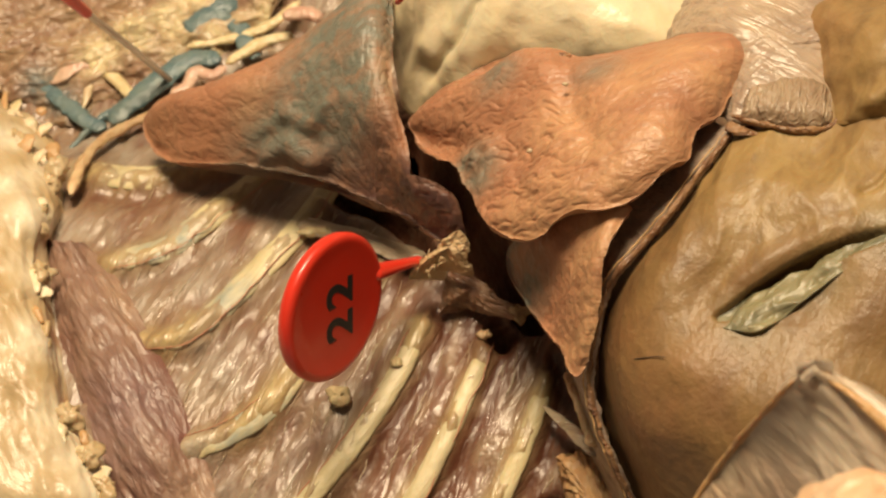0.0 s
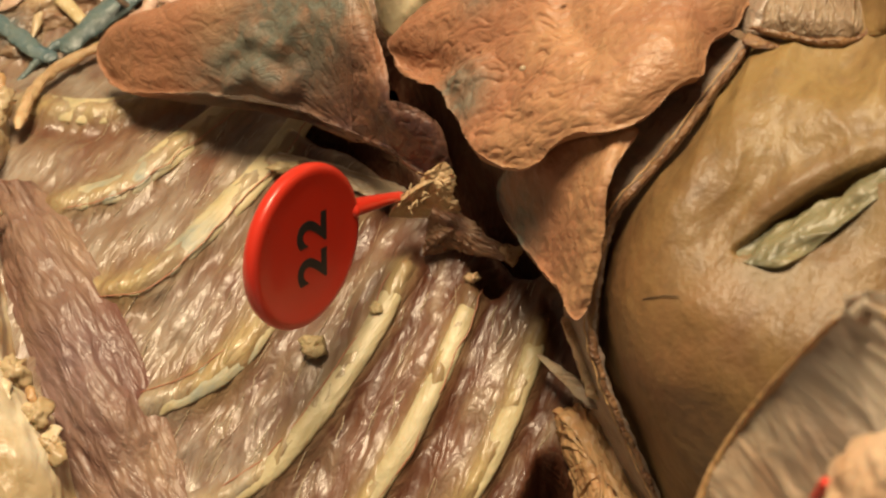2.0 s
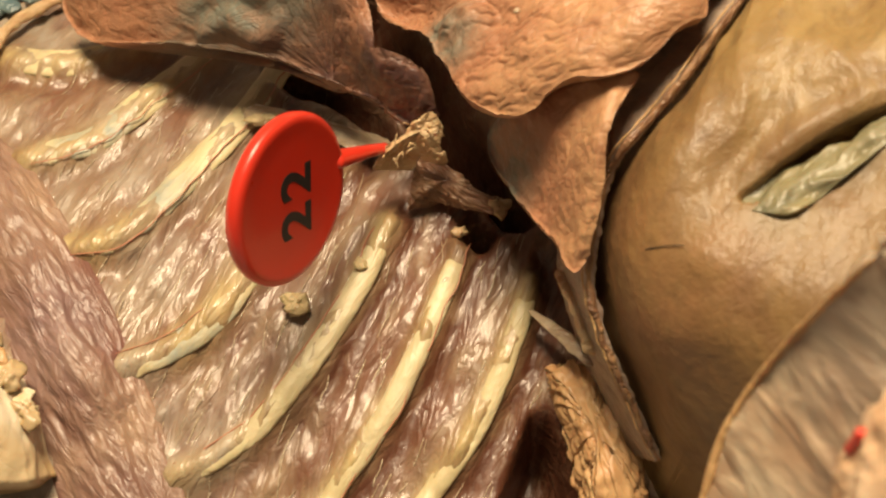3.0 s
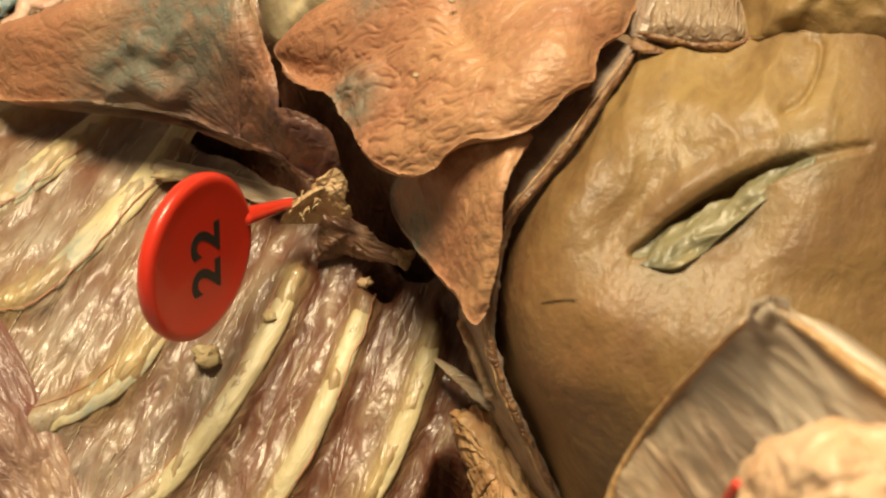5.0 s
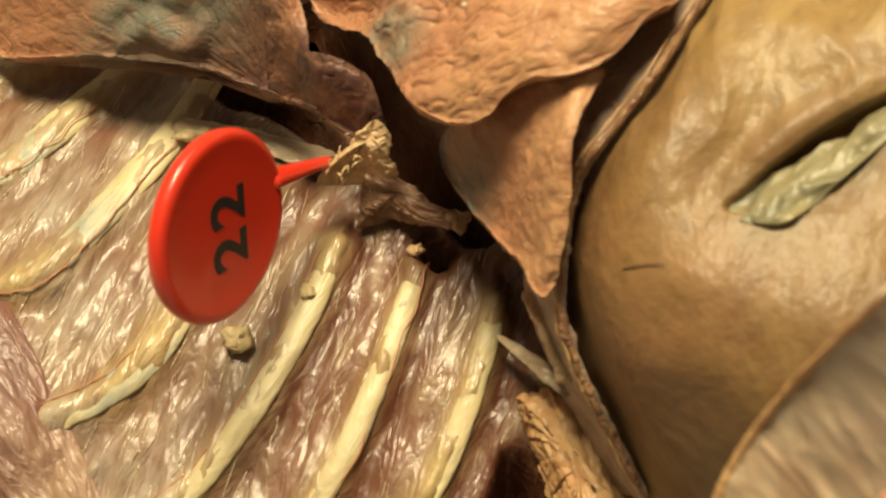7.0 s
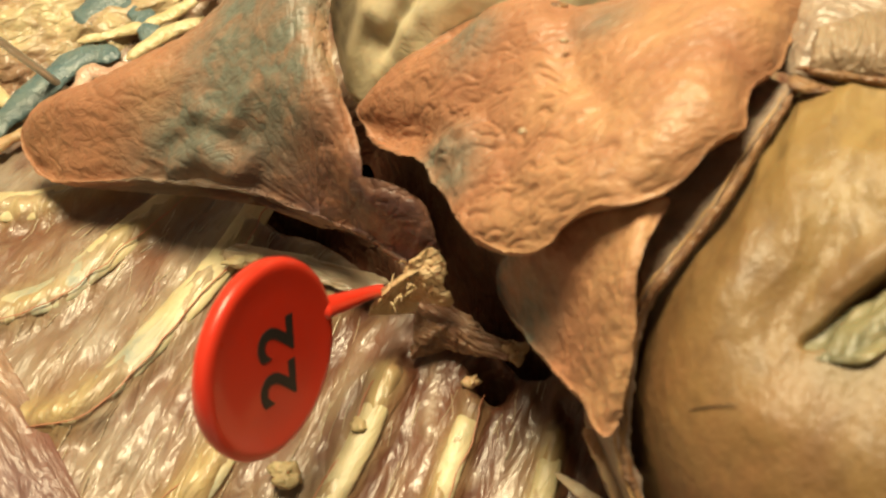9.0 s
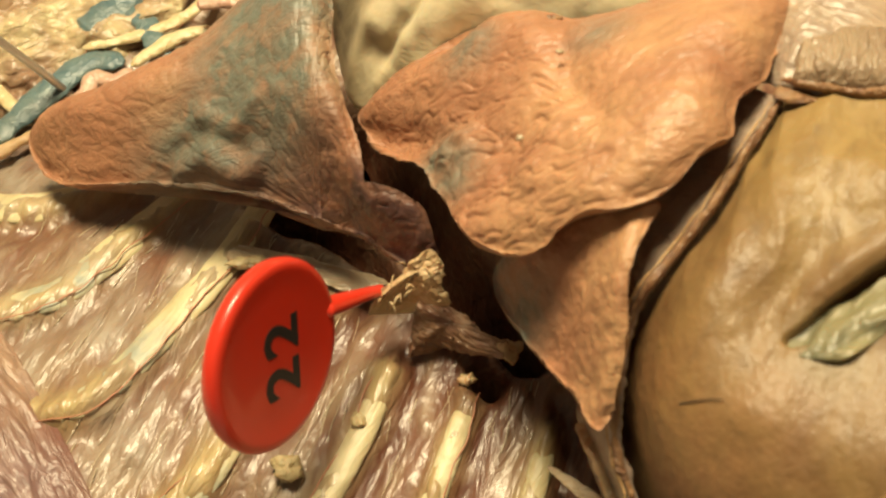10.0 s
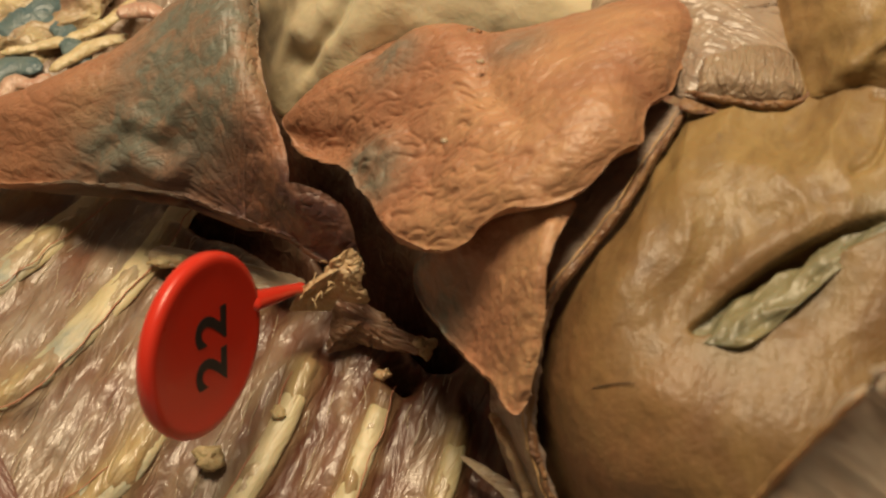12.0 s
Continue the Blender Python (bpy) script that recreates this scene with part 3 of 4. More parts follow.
made = pillow(((-51.9, 37.2, 22.0), (-50.9, 39.0, 25.0), (-45.8, 39.6, 28.0), (-39.4, 38.8, 32.0), (-32.3, 39.1, 36.0), (-26.4, 39.6, 40.0), (-20.8, 43.0, 42.0), (-16.3, 47.1, 43.0), (-12.7, 53.1, 44.0), (-8.8, 49.8, 48.0), (-8.4, 41.2, 50.0), (-8.0, 33.2, 51.0), (-8.2, 27.6, 51.0), (-7.5, 21.8, 50.0), (-6.2, 16.6, 49.0), (-5.3, 12.7, 48.0), (-4.5, 9.1, 47.0), (-0.9, 8.4, 46.0), (1.6, 7.8, 44.0), (2.9, 5.1, 42.0), (3.3, 4.2, 38.0), (0.4, 4.5, 36.0), (-3.1, 6.4, 36.0), (-7.5, 9.9, 36.0), (-12.8, 13.3, 36.0), (-18.3, 16.7, 35.5), (-23.9, 19.6, 34.0), (-30.8, 22.8, 31.0), (-37.8, 25.5, 28.0), (-45.1, 28.2, 25.0), (-49.7, 33.0, 22.0)), (-10.6, 12.1, 46.0), k=2.0, lip=0.3, depth=2.5, dome=(8.5, 5.5), curl=0.8, relief=front_relief, rings=110, n=420)
v = made[0]
# Third list: purple-brown tissue tone plus shade painted along the lower edge.
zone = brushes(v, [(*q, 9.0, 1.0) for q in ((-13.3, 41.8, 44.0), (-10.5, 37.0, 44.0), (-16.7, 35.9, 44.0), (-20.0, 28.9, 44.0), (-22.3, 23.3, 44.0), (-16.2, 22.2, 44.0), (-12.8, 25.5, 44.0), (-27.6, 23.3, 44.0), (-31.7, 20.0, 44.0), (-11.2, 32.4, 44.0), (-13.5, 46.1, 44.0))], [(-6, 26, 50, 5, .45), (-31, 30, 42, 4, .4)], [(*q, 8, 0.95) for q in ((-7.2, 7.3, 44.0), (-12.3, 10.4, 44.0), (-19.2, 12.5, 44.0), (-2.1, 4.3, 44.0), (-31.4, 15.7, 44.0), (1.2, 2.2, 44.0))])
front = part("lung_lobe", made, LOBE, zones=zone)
tagged(front, "tapering terracotta lung lobe with blue-grey staining", "lung lobe", "lung lobes")
for q in ((-24.8, 35.6, 42.5), (-21.9, 38.5, 43.0)):
    part("white_fleck", clump(q, (0.36, 0.32, 0.3), 0.4, q[0], n=12), FILM, front, "tiny white fleck")
part("scar", clump((-16.2, 30.5, 45.5), (1.6, 1.1, 0.6), 0.7, 3.0), RIMM, front, "small raised brown scar")


def rear_relief(v):
    w = warped(v, 5.0, 1.6) * (1, 1, 0.35)
    fan = creases(w, 2.0, 4.0, 10, 0.13, 9.0) + 0.8 * creases(w, 2.6, 2.6, -28, 0.11, 4.0)
    near = np.clip(1.3 - np.linalg.norm((v - (6, 2, 56)) * (0.8, 1, .6), axis=1) / 18, 0, 1)
    ring = np.linalg.norm((v - (5.5, 7, 54))[:, :2], axis=1)
    cleft, _ = near_curve(v, even(((-4, 17, 45), (0, 14, 48), (3, 11.5, 51), (7, 11, 54)), 40))
    valley, _ = near_curve(v, even(((17, 18, 62), (17, 8, 66), (19, 0, 67)), 40))
    h = 0.02 * fan + 0.30 * near * fan + 0.9 * fbm(v, 11, 2, 3.0) + 0.1 * fbm(v, 1.4, 2, 6.0)
    return h + 0.7 * np.exp(-((ring - 1.2) / 0.9) ** 2) - 0.8 * np.exp(-(cleft / 1.5) ** 2) - 0.9 * np.exp(-(valley / 1.8) ** 2)


made = pillow(((-5.3, 21.2, 43.0), (-3.5, 22.2, 46.0), (-0.9, 23.1, 49.0), (3.7, 23.9, 52.0), (8.7, 24.4, 55.0), (13.2, 23.5, 58.0), (16.7, 21.3, 60.0), (20.0, 18.9, 62.0), (24.4, 18.9, 63.0), (28.9, 18.7, 65.0), (33.6, 19.1, 66.0), (38.1, 19.1, 67.0), (40.9, 18.9, 67.0), (42.5, 16.0, 67.0), (42.1, 12.1, 68.0), (39.6, 8.5, 69.0), (38.1, 5.9, 69.0), (36.1, 2.5, 69.0), (33.3, 0.1, 70.0), (32.1, -2.4, 70.0), (31.5, -5.1, 70.0), (29.0, -6.9, 71.0), (26.9, -8.3, 70.0), (25.1, -10.0, 69.0), (22.3, -10.9, 68.0), (19.0, -11.3, 68.0), (16.7, -10.3, 66.0), (14.6, -10.3, 64.0), (13.0, -10.5, 61.0), (11.6, -10.5, 59.0), (9.1, -8.8, 57.0), (6.5, -5.9, 55.0), (4.9, -1.9, 53.0), (3.5, 2.7, 52.0), (2.4, 6.4, 51.0), (1.0, 10.4, 49.0), (-1.5, 14.4, 46.0), (-4.1, 18.1, 44.0)), (17.7, 3.1, 66.5), k=3.2, lip=0.35, depth=7, dome=(7.0, 5.0), relief=rear_relief, rings=120, n=440, ragged=0.18)
v = made[0]
zone = brushes(v, [(*q, 3.8, 0.75) for q in ((5.1, 3.7, 54.0), (7.8, 19.0, 56.0), (3.6, 7.6, 52.0), (21.5, 12.4, 64.0))], [(*q, 6, 0.6) for q in ((19.4, -2.1, 69.0), (26.3, 8.0, 67.0), (31.8, 11.1, 68.0), (15.6, -7.9, 67.0), (21.3, -8.6, 68.0), (26.6, -4.0, 69.0), (10.8, -8.0, 62.0), (16.2, 5.1, 67.0), (35.2, 8.3, 69.0))], [])
rear = part("lung_lobe", made, LOBE, zones=zone)
tagged(rear, "orange-brown creased lung lobe with a wavy free edge", "lung lobe", "lung lobes")
for q in ((11.4, -0.0, 65.2), (25.6, 16.6, 64.5), (28.3, 16.7, 65.0), (16.6, 10.8, 66.0)):
    part("white_fleck", clump(q, (0.42, 0.36, 0.3), 0.4, q[0], n=12), FILM, rear, "tiny white fleck")
part("dark_fleck", clump((17.0, 19.3, 62.0), (1.0, 0.6, 0.35), 0.4, 2.0), RIMM, rear, "dark brown fleck")


def lower_relief(v):
    return 0.12 * fbm(v, 1.5, 3, 2.0) + 0.3 * fbm(v, 5, 3, 7.0) + 0.05 * creases(warped(v, 3.0, 1.0), 2.2, 1.8, 60, 0.10, 4.0)


made = pillow(((9.6, -3.3, 48.0), (13.4, -5.8, 56.0), (17.3, -6.4, 61.0), (20.2, -8.5, 65.0), (24.2, -9.5, 66.0), (22.8, -12.1, 66.0), (21.5, -14.2, 66.0), (20.1, -17.0, 65.0), (20.1, -19.1, 63.0), (19.6, -22.4, 60.0), (18.7, -25.1, 56.0), (18.1, -26.4, 53.0), (17.1, -27.0, 52.0), (16.3, -25.3, 51.0), (15.7, -22.2, 50.0), (14.0, -18.2, 48.0), (12.5, -14.2, 46.0), (10.6, -10.0, 45.0), (8.9, -5.6, 44.0)), (16.2, -16.7, 59.0), k=3.5, lip=0.6, depth=10, dome=(3.5, 3.0), relief=lower_relief, ragged=0.2)
v = made[0]
zone = brushes(v, [(*q, 5, 0.9) for q in ((8.5, -4.6, 44.0), (7.0, -0.1, 40.0), (10.7, -10.6, 46.0))], [(*q, 4.5, 0.75) for q in ((20.6, -12.5, 66.0), (18.4, -14.4, 65.0), (19.0, -20.2, 62.0), (17.9, -23.4, 56.0))], [])
lower = part("lung_lobe", made, LOBE, zones=zone)
tagged(lower, "pointed brown lung lobe tucked under a larger lobe", "lung lobe", "lung lobes")

# ---- the liver with its slit ----
SLIT = even(((32.7, -26.2, 66.5), (34.9, -25.3, 67.1), (37.7, -23.5, 68.0), (42.4, -21.2, 70.3), (47.0, -19.7, 72.2), (50.8, -19.0, 73.7), (54.6, -18.8, 75.0), (59.4, -18.4, 75.4)), 160)
SULCUS = even(((56.4, -2.8, 74.4), (57.5, -3.7, 75.0), (56.5, -7.1, 75.1), (53.7, -11.7, 74.9), (51.3, -13.1, 74.3)), 60)


def liver_relief(v):
    d, at = near_curve(v, SLIT)
    tan = np.gradient(SLIT, axis=0)[at]
    side = (v[:, 0] - SLIT[at, 0]) * -tan[:, 1] + (v[:, 1] - SLIT[at, 1]) * tan[:, 0]
    s = np.sign(side) * d
    along = at / (len(SLIT) - 1)
    open_ = np.interp(along, [0, 0.06, 0.2, 0.5, 0.68, 0.8, 1], [0, 0.6, 1, 0.9, 0.5, 0.15, 0.1])
    width = np.interp(along, [0, 0.2, 0.5, 1], [1.0, 3.6, 2.4, 0.8])
    trench = np.clip(np.minimum((0.35 - s) / 0.5, (s + width) / (0.5 * width)), 0, 1) * open_
    lip = np.exp(-((s - 1.8) / 1.6) ** 2) * open_
    ds, _ = near_curve(v, SULCUS)
    folds = fbm(v, 13, 2, 4.0)
    crumple = np.clip(1.4 - np.linalg.norm((v - (42, -8, 72)) * (1, 1, .4), axis=1) / 17, 0, 1)
    return -5.5 * trench + 0.9 * lip - 0.6 * np.exp(-(ds / 0.4) ** 2) + 0.35 * folds + crumple * (0.75 * ridged(v, 9, 2.2, 75, 2, 5.0) + 0.15 * fbm(v, 2.2, 2, 3.0)) + 0.06 * fbm(v, 1.3, 2, 1.0)


made = loft((((50.9, 21.7, 64.0), (43.8, 12.4, 64.0), (38.6, 3.7, 64.0), (34.1, -1.6, 62.0), (29.3, -8.5, 60.0), (24.5, -13.0, 57.0), (22.5, -15.4, 54.0), (21.2, -19.2, 50.0), (21.0, -21.9, 47.0), (21.5, -25.5, 44.0), (22.8, -29.1, 41.0), (25.2, -34.0, 37.0), (28.4, -40.6, 31.0)), ((51.6, 17.3, 69.0), (45.5, 6.3, 69.0), (40.1, -1.2, 69.0), (35.7, -8.0, 69.0), (30.5, -14.7, 68.0), (26.4, -20.2, 66.0), (24.2, -24.1, 63.0), (22.9, -27.3, 60.0), (22.6, -30.3, 58.0), (23.3, -34.3, 55.0), (24.8, -37.6, 52.0), (27.3, -41.2, 48.0), (30.2, -45.3, 43.0)), ((56.3, 15.5, 71.0), (51.6, 4.7, 71.0), (46.7, -3.6, 71.0), (42.6, -11.4, 72.0), (38.0, -17.7, 70.0), (33.7, -23.2, 67.0), (30.6, -28.3, 66.0), (28.7, -32.4, 65.0), (28.3, -35.2, 63.0), (29.0, -38.8, 61.0), (30.8, -41.8, 58.0), (32.7, -45.0, 55.0), (35.1, -48.5, 51.0)), ((61.9, 12.9, 74.0), (57.8, 2.3, 74.0), (53.4, -6.8, 74.0), (50.2, -13.7, 74.0), (46.3, -19.8, 72.0), (42.1, -25.2, 69.0), (38.3, -30.2, 68.0), (35.9, -34.2, 67.0), (35.1, -37.5, 66.0), (35.7, -40.9, 64.0), (37.0, -44.4, 62.0), (38.9, -47.4, 59.0), (40.8, -50.5, 56.0)), ((69.2, 11.1, 76.0), (65.6, 0.7, 76.0), (62.5, -8.3, 76.0), (59.6, -15.9, 76.0), (56.2, -22.7, 74.0), (51.7, -28.6, 72.0), (48.2, -32.8, 70.0), (45.9, -36.8, 69.0), (45.0, -40.0, 68.0), (44.9, -43.3, 66.0), (45.6, -46.0, 64.0), (46.9, -49.4, 62.0), (48.2, -52.7, 60.0)), ((88.6, 14.6, 72.0), (85.2, 3.9, 72.0), (81.5, -5.3, 72.0), (77.9, -14.0, 72.0), (74.2, -22.5, 71.0), (69.7, -29.0, 70.0), (66.8, -33.3, 68.0), (63.6, -37.2, 67.0), (61.8, -41.2, 66.0), (61.2, -43.8, 64.0), (61.3, -46.5, 62.0), (61.2, -49.9, 60.0), (61.8, -53.3, 58.0))), 230, 230, 2, liver_relief, skirt=14)
v = made[0]
zone = brushes(v, [(43, -4, 72, 12, .8), (52, -10, 74, 10, .8), (38, -14, 71, 7, .6), (48, -16, 72, 8, .5)],
               [(37, -28, 66, 4, .5), (45, -24, 68, 4, .4), (53, -19, 70, 4, .4)], [(22, -36, 56, 10, .6), (28, -34, 64, 8, .35), (22, -24, 56, 6, .5)])
liver = part("liver", made, LIVER, zones=zone)
tagged(liver, "smooth tan-brown liver with a slit opening on its face", "liver")


def fold_relief(v):
    return 0.7 * ridged(v, 3.4, 2.6, 28, 2, 2.0) + 0.2 * ridged(v, 1.7, 2.2, 40, 2, 6.0)


part("fold", loft((((33.3, -26.5, 65.2), (36.2, -24.7, 65.9), (40.3, -22.9, 67.5), (44.9, -21.3, 69.7), (49.5, -19.9, 71.9), (53.9, -19.3, 73.9)), ((33.5, -27.1, 66.2), (36.7, -26.9, 67.7), (40.3, -25.5, 68.6), (44.8, -23.1, 70.6), (49.0, -21.3, 72.5), (53.6, -20.0, 73.9)), ((33.7, -28.0, 66.4), (37.0, -29.5, 67.9), (39.6, -28.6, 68.4), (44.6, -25.2, 70.0), (48.6, -22.8, 72.0), (53.1, -20.9, 73.5))), 130, 30, 0.8, fold_relief), FOLD, liver, "crumpled grey-green fold inside the slit")
made = pillow(((48.0, 27.4, 62.0), (46.7, 11.8, 63.0), (49.2, 5.1, 66.0), (51.4, -0.6, 72.0), (55.7, -1.1, 73.5), (57.6, -2.5, 74.0), (60.1, -3.6, 75.0), (65.3, -4.7, 75.0), (70.3, -6.5, 75.0), (80.0, -5.0, 76.0), (87.0, 13.6, 76.0), (72.0, 23.4, 74.0)), (60.9, 2.1, 79.0), k=2.0, lip=0.8, depth=24, relief=lambda v: 0.7 * fbm(v, 9, 3, 2.0) + 0.3 * ridged(v, 4, 2, 60, 2, 3.0), n=240, rings=50)
back = part("liver_lobe", made, LIVER, zones=brushes(made[0], [(60, 10, 76, 20, .7)], [], [(48, 14, 72, 10, .4)]))
tagged(back, "tan liver lobe with lighter ridges behind the main lobe", "liver lobe")
hair = part("hair", tube(((23.6, -29.2, 61.1), (24.7, -29.8, 62.6), (25.9, -30.3, 63.8), (27.0, -30.8, 64.6)), 0.06, n=6, steps=30), HAIRM)
tagged(hair, "short dark hair lying on the liver", "hair")

# ---- the diaphragm ----
rim_line = ((38.1, 1.2, 68.0), (34.3, -3.6, 67.0), (29.4, -10.1, 66.0), (25.9, -13.3, 63.0), (22.4, -16.4, 61.0), (21.0, -18.0, 58.0), (19.8, -21.2, 55.0), (19.3, -24.6, 52.0), (19.2, -27.2, 49.0), (20.3, -30.7, 46.0), (22.0, -33.8, 43.0), (24.9, -37.7, 38.0), (28.0, -42.2, 33.0))
inner = ((33.3, 9.4, 64.0), (27.7, 0.5, 63.0), (23.8, -3.7, 61.0), (20.0, -7.8, 59.0), (17.9, -9.7, 55.0), (17.6, -10.5, 49.0), (17.7, -10.0, 42.0), (17.8, -13.9, 39.0), (17.8, -16.9, 36.0), (18.7, -20.8, 33.0), (20.3, -24.7, 30.0), (22.7, -30.5, 27.0), (25.5, -37.0, 24.0))
middle = tuple((0.45 * np.array(a) + 0.55 * np.array(b)) - (0, 0, 0.4) for a, b in zip(inner, rim_line))
made = loft((inner, middle, rim_line), 170, 34, 0.9, lambda v: 0.25 * ridged(v, 2.0, 4.0, -35, 3, 2.0))
dia = part("diaphragm", made, DIA)
tagged(dia, "thin grey-mauve diaphragm strip beside the liver", "diaphragm")
c = even(rim_line, 150)
c[:, 2] += 0.3
c = c + 0.22 * np.stack([fbm(c, 2.0, 2, 1.0), fbm(c, 2.0, 2, 5.0), fbm(c, 2.0, 2, 9.0)], 1)
part("cut_edge", tube(c, 0.4, 0.4, n=12, steps=240, rough=0.6, seed=2.0), RIMM, dia, "crimped dark brown cut edge")
part("cut_edge", tube(c + (-0.7, 0.25, 0.12), 0.1, 0.1, n=8, steps=240, rough=0.6, seed=6.0), TANEDGE, dia, "thin pale line along the cut edge")


def flap_relief(v):
    return 0.15 * ridged(v, 2.2, 4.0, 30, 3, 2.0) + 0.3 * fbm(v, 7, 2, 5.0)


made = pillow(((31.9, 21.4, 62.0), (33.9, 26.9, 63.0), (39.1, 32.8, 65.0), (45.9, 36.3, 66.0), (53.3, 33.2, 68.0), (55.8, 25.7, 69.0), (55.5, 20.5, 70.0), (55.5, 15.8, 70.0), (52.3, 13.8, 70.0), (51.3, 11.4, 70.0), (51.5, 6.5, 70.0), (51.3, 2.2, 70.0), (50.4, 0.2, 70.0), (48.1, -0.7, 70.0), (44.8, -0.7, 70.0), (41.1, 0.8, 69.0), (37.8, 2.7, 68.0), (36.9, 7.6, 65.0), (34.9, 15.1, 62.0)), (44.4, 12.5, 71.0), k=3.0, lip=0.7, depth=1.0, relief=flap_relief, ragged=0.5)
flap = part("diaphragm_flap", made, DIA, zones=brushes(made[0], [(50, 6, 70, 8, .35), (38, 20, 67, 14, .6), (54, 12, 70, 4, .9)], [], []))
tagged(flap, "torn grey-mauve diaphragm flap lying over the liver", "diaphragm flap")
part("cut_face", pillow(((40.1, 5.0, 71.2), (41.7, 6.3, 71.4), (45.8, 6.9, 71.6), (50.0, 6.6, 71.3), (50.7, 3.3, 71.0), (50.6, 0.9, 70.8), (49.5, -0.4, 70.6), (45.1, -0.4, 70.6), (41.1, 0.4, 70.5), (38.8, 2.0, 70.3)), (44.9, 2.5, 72.2), k=3, lip=0.6, depth=0.8, relief=lambda v: 0.12 * ridged(v, 1.8, 2.5, 75, 3, 3.0), ragged=0.5, n=160, rings=40), CUTF, flap, "darker striated cut face")
part("torn_edge", tube(((37.8, 2.4, 69.6), (41.1, 0.5, 70.6), (44.8, -0.9, 70.9), (48.1, -0.9, 70.9), (50.6, 0.1, 70.8), (51.6, 2.4, 70.9), (51.8, 6.5, 70.9)), 0.4, 0.5, n=10, steps=120, rough=0.7, seed=8), RIMM, flap, "dark brown cut edge")
part("torn_edge", tube(((55.0, 10.5, 70.6), (54.6, 7.5, 70.6), (55.2, 5.0, 70.4), (54.0, 3.0, 70.2)), 0.75, 0.5, n=10, steps=60, rough=0.9, seed=4), FAT, flap, "ragged pale yellow edge")
part("tab", tube(((37.1, 1.4, 69.0), (38.8, 0.2, 69.3), (41.2, -0.5, 69.5)), 0.8, 0.35, n=10, steps=30, rough=0.3, taper=(1.2, 0.3)), RIMM, flap, "small orange tag of tissue")

# ---- the heart behind the lobes ----
HG = even(((4.9, 31.5, 64.0), (2.2, 28.9, 62.0), (0.4, 28.9, 59.0), (-1.8, 28.8, 56.0), (-4.0, 30.6, 52.0)), 50)
made = pillow(((-8.8, 47.9, 48.0), (-8.5, 39.4, 44.0), (-7.3, 32.2, 40.0), (-5.0, 28.0, 38.0), (1.2, 23.2, 44.0), (10.0, 23.5, 50.0), (18.6, 22.5, 54.0), (28.8, 21.5, 57.0), (37.9, 23.0, 58.0), (43.6, 35.1, 54.0), (44.7, 41.7, 57.0), (36.8, 51.6, 58.0), (23.9, 59.3, 58.0), (8.6, 60.1, 56.0), (-2.4, 56.6, 52.0)), (13.7, 33.0, 63.0), k=2.2, lip=1.0, depth=10, relief=lambda v: 0.5 * fbm(v, 8, 3, 1.0) - 0.8 * np.exp(-(near_curve(v, HG)[0] / 0.7) ** 2) + 0.4 * np.exp(-((near_curve(v, HG)[0] - 1.8) / 1.2) ** 2), n=240, rings=60)
v = made[0]
# Third list darkens the heart's low left rim: shade put into its colour.
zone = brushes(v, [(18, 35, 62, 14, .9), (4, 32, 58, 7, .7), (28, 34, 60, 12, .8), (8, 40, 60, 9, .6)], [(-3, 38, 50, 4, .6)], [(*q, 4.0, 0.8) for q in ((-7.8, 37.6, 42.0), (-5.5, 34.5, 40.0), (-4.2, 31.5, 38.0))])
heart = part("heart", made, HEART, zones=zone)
tagged(heart, "pale tan heart with yellow fat and painted shade at its left", "heart")

# ---- the numbered pin ----
O, NN = np.array((-14.9, -12.4, 44.85)), np.array((0.825, -0.472, 0.311))
UP = np.array((0.024, 0.579, 0.815))
UP = UP - NN * (UP @ NN)
UP /= np.linalg.norm(UP)
RT = np.cross(UP, NN)
pin = new("number_pin")
tagged(pin, "red plastic numbered marker pin stuck into a ligament", "marker pin")


def revolve(profile, n=120):
    """A round body about the pin's axis from (radius, height) pairs."""
    v, faces = [], []
    for r, h in profile:
        for j in range(n):
            a = 2 * math.pi * j / n
            v.append(O + RT * r * math.cos(a) + UP * r * math.sin(a) + NN * h)
    m = len(profile)
    for i in range(m - 1):
        faces += [(i * n + j, (i + 1) * n + j, (i + 1) * n + (j + 1) % n, i * n + (j + 1) % n) for j in range(n)]
    faces += [tuple(range(n))[::-1], tuple((m - 1) * n + j for j in range(n))]
    return np.array(v), faces


R0 = 10.9
disc = part("disc", revolve(((R0 * 0.9, -2.2), (R0 - 0.5, -2.1), (R0 - 0.15, -1.8), (R0, -1.1), (R0 - 0.04, -0.6), (R0 - 0.18, -0.32), (R0 - 0.45, -0.12), (R0 - 0.85, -0.01), (R0 - 1.3, 0.0), (R0 - 1.9, -0.1), (R0 * 0.6, -0.16), (R0 * 0.02, -0.18))), RED, pin)
end = np.array((-3.3, 3.5, 33.0))
root = O + RT * 8.7 + UP * 2.3 - NN * 0.9
shaft = np.array([root, root + (end - root) * 0.35, root + (end - root) * 0.7, end])
part("shaft", tube(shaft, 1.15, 0.85, n=18, steps=50, taper=(1.35, 0.6)), RED, pin, "tapered red shaft")
tip = end + (end - root) / np.linalg.norm(end - root) * 4.0
part("needle", tube((end - (end - root) * 0.08, end, tip), 0.38, n=10, steps=20), INK, pin, "dark needle entering the tissue")
worn = root + (end - root) * 0.9
part("worn_patch", clump(worn + NN * 0.15 + np.array((0, -0.2, 0.35)), (0.5, 0.35, 0.25), 0.3, 1.0, n=14), PEACH, pin, "pale worn patch")


